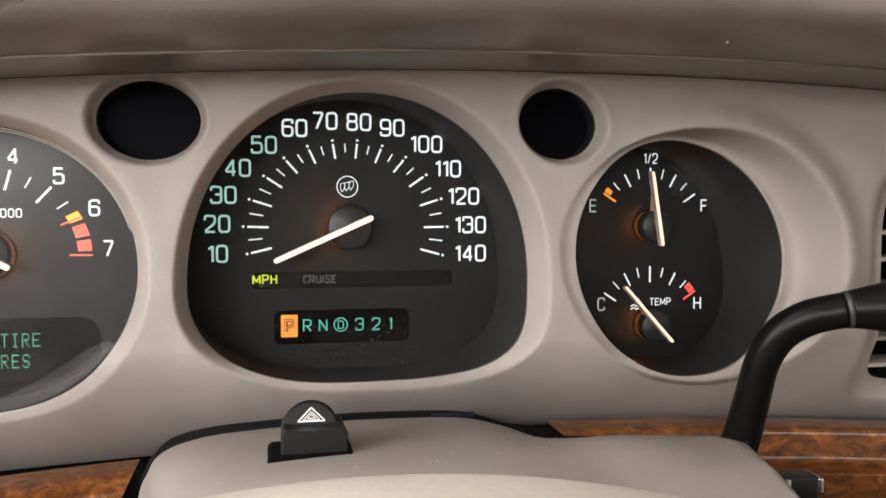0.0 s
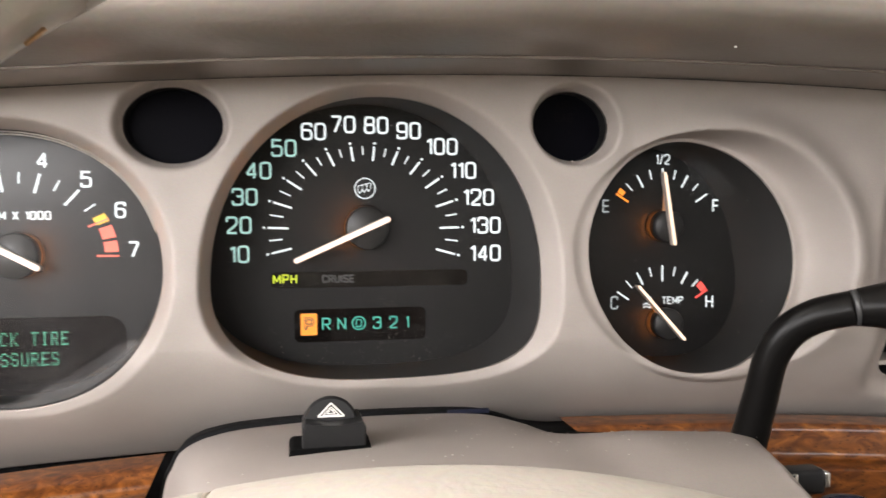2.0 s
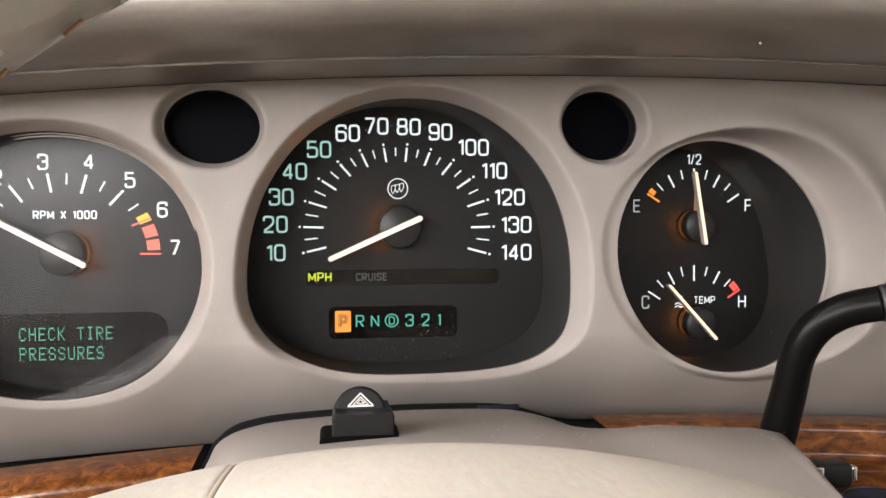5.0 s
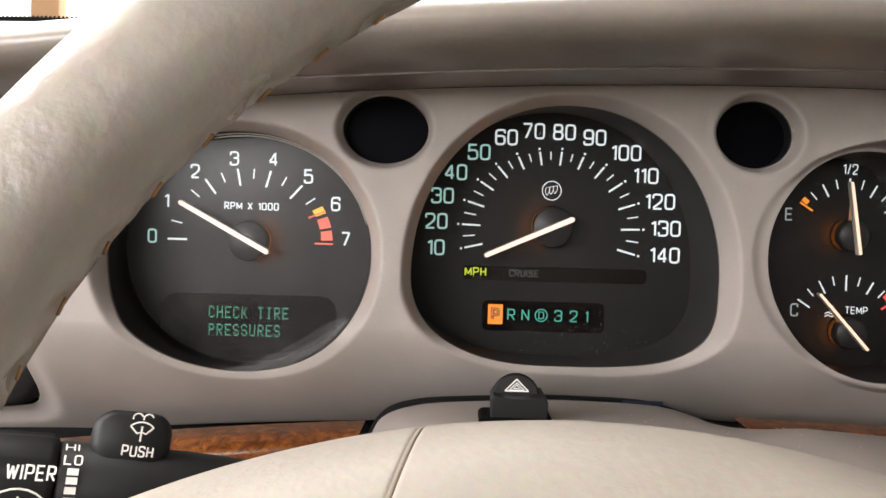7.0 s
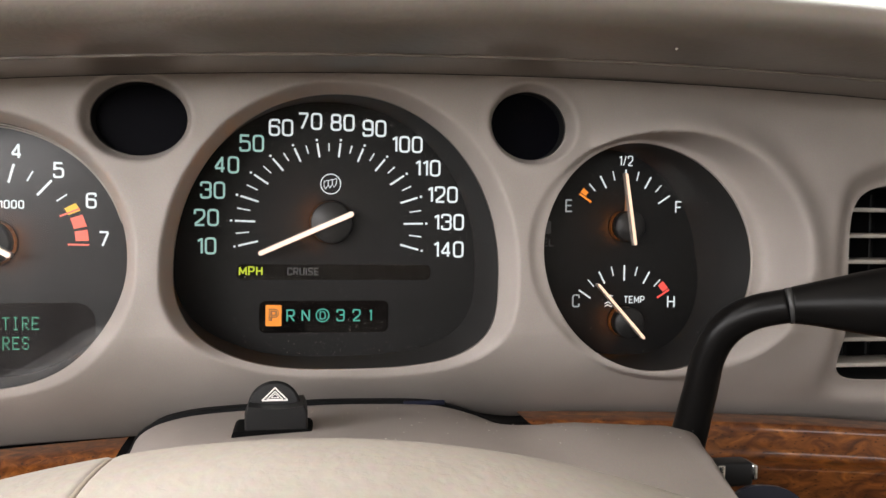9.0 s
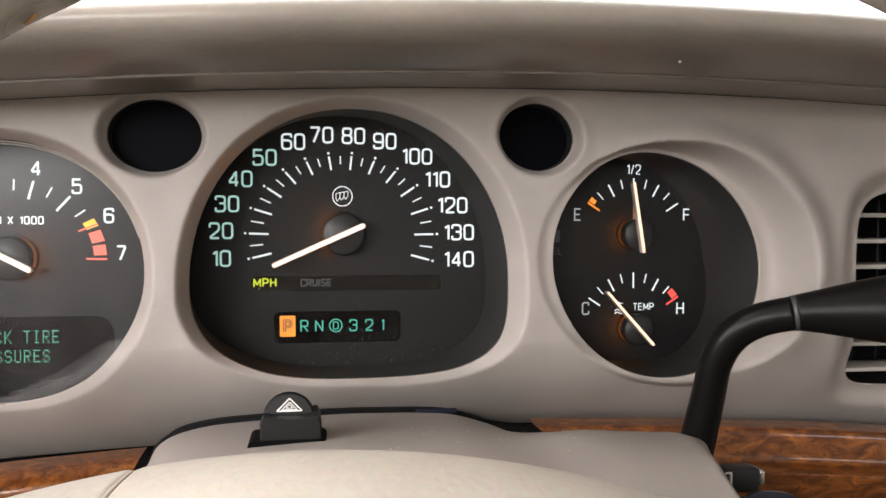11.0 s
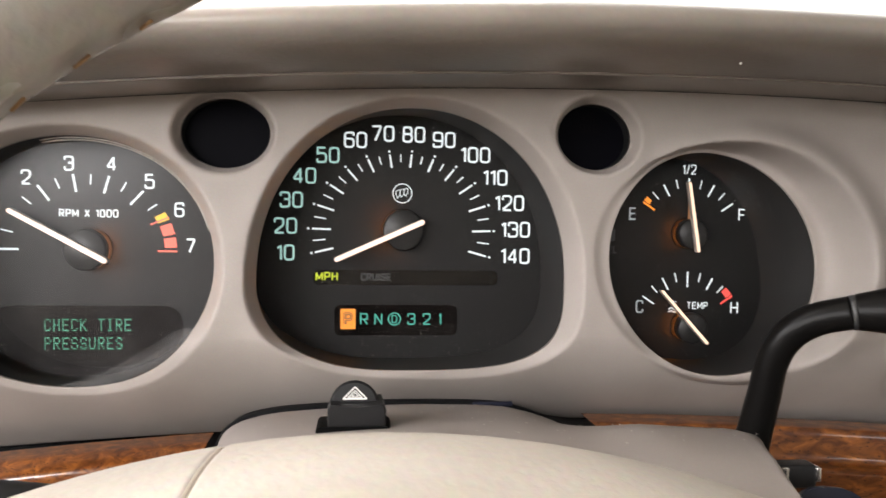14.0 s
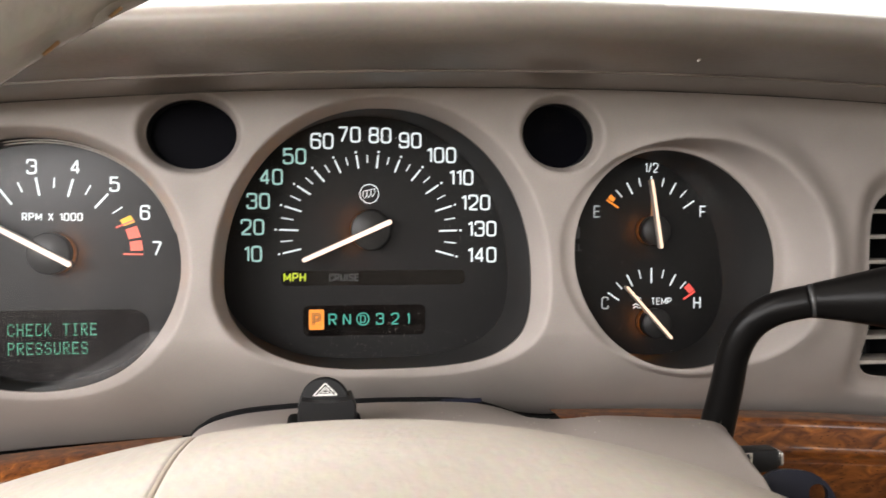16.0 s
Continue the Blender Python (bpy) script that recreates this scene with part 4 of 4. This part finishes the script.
tagged(part("column_seal", loft([[(x, yy, z + lift(y)) for x, yy, z in shroud_ring(y, g)] for y, g in ((-0.0345, -0.0030), (-0.0338, 0.0012), (-0.0320, 0.0018), (-0.0250, 0.0020), (-0.012, 0.0016))], RUBBER, True, True)), "black rubber seal between column cover and panel", "seal")

tagged(part("tape", box(0.0265, 0.0435, -0.0352, -0.0335, 0.9104, 0.9122, grained("navy_tape", (0.004, 0.006, 0.022), 0.6, 900, 0.15), 0.0004)), "navy blue tape patch on the rubber seal", "tape")

# ---- hazard switch ----
hazard = thing("hazard_switch", "black hazard warning switch on the column cover", "switch", (-0.0222, -0.1010, 0.9188))
# black block painting the dark pocket round the switch
part("well_block", prism(rounded(-0.0010, 0.0005, 0.0250, 0.0040, 0.0019), 0.0060, -0.0096, HOLE_BLACK), hazard)
front = [[(f * x, y, z) for x, z in ((-0.0096, -0.0060), (-0.0097, 0.0078), (-0.0087, 0.0097), (-0.0045, 0.0092), (0.0, 0.0089), (0.0045, 0.0092), (0.0087, 0.0097), (0.0097, 0.0078), (0.0096, -0.0060))] for y, f in ((0.0080, 0.96), (-0.0070, 1.0), (-0.0082, 0.99), (-0.0088, 0.94))]
part("switch_body", loft(front, BLACK, True, True, False), hazard, "black rocker body with a hollowed top edge")
dome = [(-0.0008 + 0.0083 * math.cos(radians(a)), 0.0074 + 0.0083 * math.sin(radians(a))) for a in range(0, 181, 6)]
dome = [(0.0082, 0.0020)] + dome + [(-0.0094, 0.0020)]
cap = part("switch_cap", prism(dome, 0.0070, -0.0040, BLACK, 0.0010), hazard, "rounded black cap", pose(0, 0, 0, -14, 0, 0))
tri_ = [(0.0, 0.0026), (0.0040, -0.0014), (-0.0040, -0.0014)]
for f, w in ((1.0, 0.00044), (0.62, 0.00030), (0.30, 0.00026)):
    pts = [(-0.0006 + x * f, 0.0108 + (z + (0.0 if f == 1 else -0.0003)) * f) for x, z in tri_]
    for p, q in zip(pts, pts[1:] + pts[:1]):
        part("hazard_symbol", bar(*p, *q, w, -0.0042, PRINT), cap, "white triangle print")

# ---- gear lever ----
lever = thing("gear_lever", "black column gear lever with a thick grip", "gear lever")
stem = smooth_path([(0.1185, -0.090, 0.893, 0.0070), (0.1192, -0.097, 0.908, 0.0064), (0.1203, -0.104, 0.928, 0.0058), (0.1210, -0.109, 0.9425, 0.0055), (0.1248, -0.113, 0.9520, 0.0056),
                    (0.1315, -0.118, 0.9578, 0.0056), (0.1405, -0.1235, 0.9607, 0.0056)], 8)
part("stem", tube([p[:3] for p in stem], [p[3] for p in stem], ENAMEL, 24), lever, "bent black metal stem")
part("collar", tube([(0.1402, -0.1234, 0.9606), (0.1418, -0.1241, 0.9609)], [0.0059, 0.0059], material("collar_grey", (0.03, 0.03, 0.03), 0.4), 24), lever, "slightly paler joint ring")
grip = smooth_path([(0.1417, -0.1240, 0.9609, 0.0060), (0.1480, -0.1270, 0.9616, 0.0072), (0.1650, -0.1345, 0.9628, 0.0108), (0.1800, -0.1410, 0.9635, 0.0122), (0.2050, -0.1510, 0.9640, 0.0125), (0.2180, -0.1565, 0.9640, 0.0100), (0.2230, -0.1585, 0.9640, 0.0040)], 6)
part("grip", tube([p[:3] for p in grip], [p[3] for p in grip], ENAMEL, 28), lever, "black rubber-coated grip")

# ---- ignition lock and key ----
lock = thing("ignition_lock", "black ignition lock with bright metal edges", "ignition lock")
part("lock_housing", tube(smooth_path([(0.104, -0.085, 0.886), (0.1065, -0.120, 0.889), (0.108, -0.143, 0.891)], 5), [0.0180, 0.0180, 0.0179, 0.0179, 0.0178, 0.0178, 0.0177, 0.0176, 0.0175, 0.0170, 0.0158], BLACK, 32), lock)
tab = part("lock_tab", box(0.1068, 0.1218, -0.1385, -0.1310, 0.9070, 0.9145, BLACK, 0.0012), lock)
part("tab_edge", box(0.1098, 0.1122, -0.1392, -0.1380, 0.9075, 0.9140, CHROME, 0.0004), tab, "bright metal edge")
part("tab_edge", box(0.1212, 0.1229, -0.1390, -0.1315, 0.9092, 0.9138, CHROME, 0.0005), tab, "bright metal edge")
part("lock_rim", ring_plate(0.1080, 0.8910, 0.0135, 0.0157, -0.1440, -0.1460, CHROME, 40), lock, "bright metal rim")
key = thing("ignition_key", "blue-black plastic ignition key in the lock", "key", (0.1140, -0.160, 0.9022))
head = rounded(0, 0, 0.0240, 0.0240, 0.0105, 8)
hole = rounded(0.0068, 0.0022, 0.0052, 0.0120, 0.0025, 8)
bmk_v = [(x, y, z) for y in (0.0018, -0.0018) for ring in (head, hole) for x, z in ring]
nk = len(head)
bmk_f = []
for k in range(nk):
    j = (k + 1) % nk
    for a, b in ((0, nk), (2 * nk, 3 * nk)):
        bmk_f.append((a + k, a + j, b + j, b + k))
    for a, b in ((0, 2 * nk), (nk, 3 * nk)):
        bmk_f.append((a + k, a + j, b + j, b + k))
part("key_head", mesh_of(bmk_v, bmk_f, KEYBLUE, False), key, "", pose(0, 0, 0, -12, 0, -18))
part("key_blade", box(-0.0035, 0.0035, 0.0000, 0.0250, -0.0009, 0.0009, CHROME, 0.0003), key, "bright steel blade")

# ---- wiper stalk ----
stalk = thing("wiper_stalk", "black wiper stalk with white printed markings", "stalk")
stalk.matrix_basis = pose(-0.1523, -0.1660, 0.9130, 0, 9.0, 24.0)


def on_barrel(x, r, deg, yaw=0):
    """A place on the stalk's skin, deg above its front line, facing outward."""
    return pose(x, -r * math.cos(radians(deg)), r * math.sin(radians(deg)), -deg, 0, yaw)


barrel = part("barrel", tube([(x, 0, 0) for x in (0.085, 0.065, 0.035, 0.0012, 0.0)], [0.0060, 0.0085, 0.0108, 0.0116, 0.0108], BLACK, 36), stalk)
knob_rings = []
for x, r in ((0.0, 0.0108), (-0.0006, 0.0124), (-0.0022, 0.0130), (-0.030, 0.0128), (-0.033, 0.0118), (-0.035, 0.008)):
    knob_rings.append([(x, (r - (0.0009 if k % 12 in (5, 6) else 0)) * math.cos(2 * math.pi * k / 72), (r - (0.0009 if k % 12 in (5, 6) else 0)) * math.sin(2 * math.pi * k / 72)) for k in range(72)])
knob = part("end_knob", loft(knob_rings, BLACK, True), stalk, "ribbed turning end knob")
paddle = pose(0.0179, -0.0010, 0.0138, -14, 1, 0)
washer = part("washer_paddle", prism(rounded(0, 0, 0.0209, 0.0147, 0.0058, 8), 0.0035, -0.0040, BLACK, 0.0018, True), stalk, "rounded black push paddle", paddle)
part("paddle_print", lettering("PUSH", 0.0084, 0.0031, PRINT, 0.15), washer, "", pose(0.0017, -0.0041, -0.0033))


def wiper_symbol(f, m, on):
    arc = [(f * 0.0034 * math.sin(radians(a)), f * (0.0034 * math.cos(radians(a)) - 0.0015)) for a in range(-45, 46, 15)]
    low = [(f * 0.0013 * math.sin(radians(a)), f * (0.0013 * math.cos(radians(a)) - 0.0015)) for a in (45, 0, -45)]
    pts = arc + low
    for p, q in zip(pts, pts[1:] + pts[:1]):
        part("wiper_symbol", bar(*p, *q, 0.00042, -0.0002, PRINT), on, "", m)
    part("wiper_symbol", bar(0.0, -f * 0.0022, 0.0, f * 0.0010, 0.0005, -0.0002, PRINT), on, "", m)


mark = pose(0.0019, -0.0040, 0.0022)
wiper_symbol(1.28, mark, washer)
for dx in (-0.0014, 0.0014):
    part("spray_symbol", ring_plate(dx, 0.0034, 0.0011, 0.0015, -0.0001, -0.0003, PRINT, 16, 20, 200), washer, "", mark)
part("knob_print", lettering("WIPER", 0.0118, 0.0041, PRINT, 0.13), knob, "", on_barrel(-0.0059, 0.0133, 26))
wiper_symbol(2.4, on_barrel(-0.0080, 0.0142, -8), knob)
part("barrel_print", lettering("LO", 0.0047, 0.0031, PRINT, 0.14), barrel, "", on_barrel(0.0037, 0.0120, 46))
part("barrel_print", lettering("HI", 0.0036, 0.0030, PRINT, 0.14), barrel, "", on_barrel(0.0032, 0.0120, 66))
for deg in (31, 20, 8, -5):
    part("barrel_print", prism([(-0.0014, -0.0009), (0.0014, -0.0009), (0.0014, 0.0009), (-0.0014, 0.0009)], 0, -0.0002, PRINT), barrel, "", on_barrel(0.0040, 0.0119, deg))

# ---- steering wheel ----
WC, WR, WT = Vector((0.0243, -0.2762, 0.9027)), 0.1667, 0.0143
wheel_turn = Matrix.Rotation(math.atan(-0.30), 4, "X")
wheel = thing("steering_wheel", "taupe leather steering wheel with a beige centre pad", "steering wheel", WC)


def wheel_point(a, r, t, f=1.0):
    """On the rim's skin: a round the wheel, t round the rim (0 outward, 90 to the driver)."""
    u = Vector((math.cos(a), 0, math.sin(a)))
    return wheel_turn @ (u * (WR + r * math.cos(t)) + Vector((0, -f * r * math.sin(t), 0)))


SEAM_AT, STITCHES = math.pi + 0.22, 76
rim_rings = []
for i in range(792):
    a = 2 * math.pi * i / 792
    pull = 0.5 + 0.5 * math.cos(STITCHES * a)
    rim_rings.append([wheel_point(a, WT * (1 + 0.012 * math.sin(9 * a + 2 * t) - 0.075 * pull * math.exp(-((t - SEAM_AT) / 0.16) ** 2) + 0.02 * (1 - pull) * math.exp(-((t - SEAM_AT) / 0.30) ** 2)), t) for t in (2 * math.pi * k / 36 for k in range(36))])
rim_rings.append(rim_rings[0])
rim = part("rim", loft(rim_rings, LEATHER, False), wheel, "worn taupe leather rim")
verts, faces = [], []
rng = random.Random(4)
for i in range(STITCHES):
    a = 2 * math.pi * i / STITCHES + rng.uniform(-0.004, 0.004)
    t0 = SEAM_AT + rng.uniform(-0.05, 0.05)
    p, q = wheel_point(a - 0.010, WT + 0.0002, t0 - 0.06), wheel_point(a + 0.010 * rng.uniform(0.5, 1.3), WT + 0.0002, t0 + 0.06)
    d = (q - p).normalized()
    n1 = (p - wheel_point(a, 0, 0)).normalized()
    n2 = d.cross(n1)
    b0 = len(verts)
    for c in (p, q):
        for k in range(6):
            e = 2 * math.pi * k / 6
            verts.append(c + 0.00034 * (math.cos(e) * n1 + math.sin(e) * n2))
    for k in range(6):
        faces.append((b0 + k, b0 + (k + 1) % 6, b0 + 6 + (k + 1) % 6, b0 + 6 + k))
    faces += [tuple(b0 + k for k in range(6)), tuple(b0 + 6 + k for k in range(6))]
tagged(part("stitching", mesh_of(verts, faces, STITCH), rim, "tan thread stitching along the inner edge"), kind="stuff")


def pad_top(x):
    return 0.9440 - 2.0 * (x + 0.016) ** 2


def pad_ring(x, shrink=0.0, n=48):
    """A section across the airbag cover at x, in the world."""
    top = pad_top(x) - shrink
    low = 0.8400 + 1.2 * (x + 0.013) ** 2
    mid, half = (top + low) / 2, (top - low) / 2
    out = []
    for k in range(n):
        t = 2 * math.pi * k / n
        c, s = math.cos(t), math.sin(t)
        v = math.copysign(abs(s) ** 0.62, s)
        u = math.copysign(abs(c) ** 0.75, c)
        slant = 0.30 * (mid + half * v - top) * max(0.0, 1 - abs(x + 0.053) / 0.10)
        out.append(Vector((x + slant + 0.10 * ((0.030 - shrink) * u - 0.02), -0.216 - 0.30 * (0.93 - (mid + half * v)) + (0.030 - shrink) * u, mid + half * v)) - WC)
    return out


SEAM_X = -0.0496
for x0, x1, name, lab in ((SEAM_X, 0.150, "airbag_cover", "smooth beige airbag cover"), (-0.175, SEAM_X, "spoke", "beige spoke cover")):
    xs = sorted({x0 + (x1 - x0) * i / 110 for i in range(111)} | {SEAM_X + (0.0004 * k if x1 > 0 else -0.0004 * k) for k in range(1, 8)})
    part(name, loft([pad_ring(x, 0.0006 * math.exp(-((x - SEAM_X) / 0.0008) ** 2)) for x in xs], AIRBAG, False), wheel, lab)
part("seam", loft([pad_ring(x, 0.0003) for x in (SEAM_X - 0.0006, SEAM_X + 0.0006)], SEAM, True), wheel, "darker seam beside the airbag cover")
part("spoke", tube([Vector(p) - WC for p in ((0.12, -0.262, 0.885), (0.15, -0.270, 0.89), (0.19, -0.279, 0.897))], [0.022, 0.018, 0.014], AIRBAG, 20), wheel, "beige spoke cover")
part("spoke", tube([Vector(p) - WC for p in ((-0.10, -0.262, 0.885), (-0.125, -0.270, 0.89), (-0.142, -0.279, 0.897))], [0.022, 0.018, 0.014], AIRBAG, 20), wheel, "beige spoke cover")
part("column_tube", tube([Vector(p) - WC for p in ((0.0, -0.235, 0.890), (0.0, -0.16, 0.870))], [0.035, 0.035], BLACK, 24), wheel)

# ---- cabin round the camera ----
def slab(name, x0, x1, y0, y1, z0, z1, mat, label, cat):
    return tagged(part(name, box(x0, x1, y0, y1, z0, z1, mat)), label, cat, kind="structure")


slab("floor", -0.66, 1.36, -2.3, 0.62, 0.18, 0.22, CARPET, "dark carpeted cabin floor", "floor")
slab("ceiling", -0.62, 1.32, -2.0, -0.12, 1.44, 1.47, CLOTH, "beige cloth headliner", "ceiling")
slab("wall_left", -0.68, -0.62, -2.2, 0.50, 0.2, 1.04, CLOTH, "beige door trim below the window", "wall")
slab("wall_right", 1.32, 1.38, -2.2, 0.50, 0.2, 1.04, CLOTH, "beige door trim below the window", "wall")
slab("wall_rear", -0.68, 1.38, -2.36, -2.2, 0.2, 1.08, CLOTH, "beige rear shelf wall", "wall")
slab("wall_front", -0.52, 1.10, 0.010, 0.040, 0.22, 1.02, RUBBER, "dark bulkhead behind the dashboard", "wall")
slab("pillar_left", -0.68, -0.60, -1.12, -1.02, 1.04, 1.47, CLOTH, "beige door pillar", "pillar")
slab("pillar_right", 1.30, 1.38, -1.12, -1.02, 1.04, 1.47, CLOTH, "beige door pillar", "pillar")
for x, lab in ((-0.60, "beige windscreen pillar on the driver's side"), (1.30, "beige windscreen pillar on the passenger's side")):
    tagged(part("pillar_front", tube([(x, -0.14, 1.455), (x + 0.12 * math.copysign(1, x), 0.16, 1.31), (x + 0.30 * math.copysign(1, x), 0.46, 1.12)], [0.03, 0.032, 0.034], CLOTH, 16)), lab, "pillar", kind="structure")
# driver's seat behind the camera, unseen, added for reflections and bounced light
seat = thing("driver_seat", "beige leather driver's seat behind the wheel", "car seat", (0.03, -0.95, 0.22))
part("cushion", box(-0.26, 0.26, -0.10, 0.38, 0.18, 0.36, SEATC, 0.05), seat)
part("backrest", box(-0.25, 0.25, -0.20, -0.06, 0.30, 0.95, SEATC, 0.05), seat, "", pose(0, 0, 0, 12, 0, 0))
part("headrest", box(-0.13, 0.13, -0.40, -0.30, 1.00, 1.17, SEATC, 0.035), seat)
part("base", box(-0.22, 0.22, -0.08, 0.34, 0.0, 0.18, CARPET, 0.01), seat)

# windscreen with its dotted black border, and the bright forecourt beyond
glass = thing("window_1", "clear windscreen with a dotted black border", "windscreen", kind="structure")
sheet = bpy.data.meshes.new("pane")
sheet.from_pydata([(x, y + d, z + d) for d in (0.0, 0.004) for x, y, z in ((-0.95, 0.462, 1.1725), (1.30, 0.462, 1.1725), (1.30, -0.14, 1.452), (-0.95, -0.14, 1.452))], [],
                  [(0, 1, 2, 3), (4, 5, 6, 7), (0, 1, 5, 4), (2, 3, 7, 6), (1, 2, 6, 5), (0, 3, 7, 4)])
sheet.materials.append(GLASS)
pane = part("pane", sheet, glass)
pane.visible_shadow = False
part("border", mesh_of([(-0.95, 0.459, 1.1680), (1.30, 0.459, 1.1680), (1.30, 0.459, 1.1738), (-0.95, 0.459, 1.1738)], [(0, 1, 2, 3)], RUBBER, False), glass, "black printed border")
dot_v, dot_f = [], []
for i in range(520):
    x = -0.946 + 2.24 * i / 519
    k0 = len(dot_v)
    dot_v += [(x + 0.0014 * math.cos(2 * math.pi * k / 8), 0.4585, 1.1743 + 0.0012 * math.sin(2 * math.pi * k / 8)) for k in range(8)]
    dot_f.append(tuple(range(k0, k0 + 8)))
tagged(part("border_dots", mesh_of(dot_v, dot_f, RUBBER, False), glass, "row of black dots along the border"), kind="stuff")
ground = tagged(part("ground", mesh_of([(-60, -60, 0), (60, -60, 0), (60, 90, 0), (-60, 90, 0)], [(0, 1, 2, 3)], grained("pale_concrete", (0.55, 0.52, 0.48), 0.9, 8, 0.3), False)), "pale sunlit concrete forecourt", "ground", kind="structure")

# emissive sheet stands in for the overexposed daylight outside
far = tagged(part("backdrop", mesh_of([(-30, 14, 0), (30, 14, 0), (30, 14, 18), (-30, 14, 18)], [(0, 1, 2, 3)], glowing("backdrop_glow", (1.0, 0.97, 0.93), 3.2), False)), "glowing white sheet standing in for daylight beyond the windscreen", "backdrop", kind="structure")
# the post's emission stands in for daylight falling on it
tagged(part("post", box(-7.20, -6.72, 13.6, 13.9, 0.0, 7.0, glowing("glowing_tan_post", (0.95, 0.52, 0.28), 0.55), 0.03)), "tan brick post outside, with its brightness painted in as glow", "post")
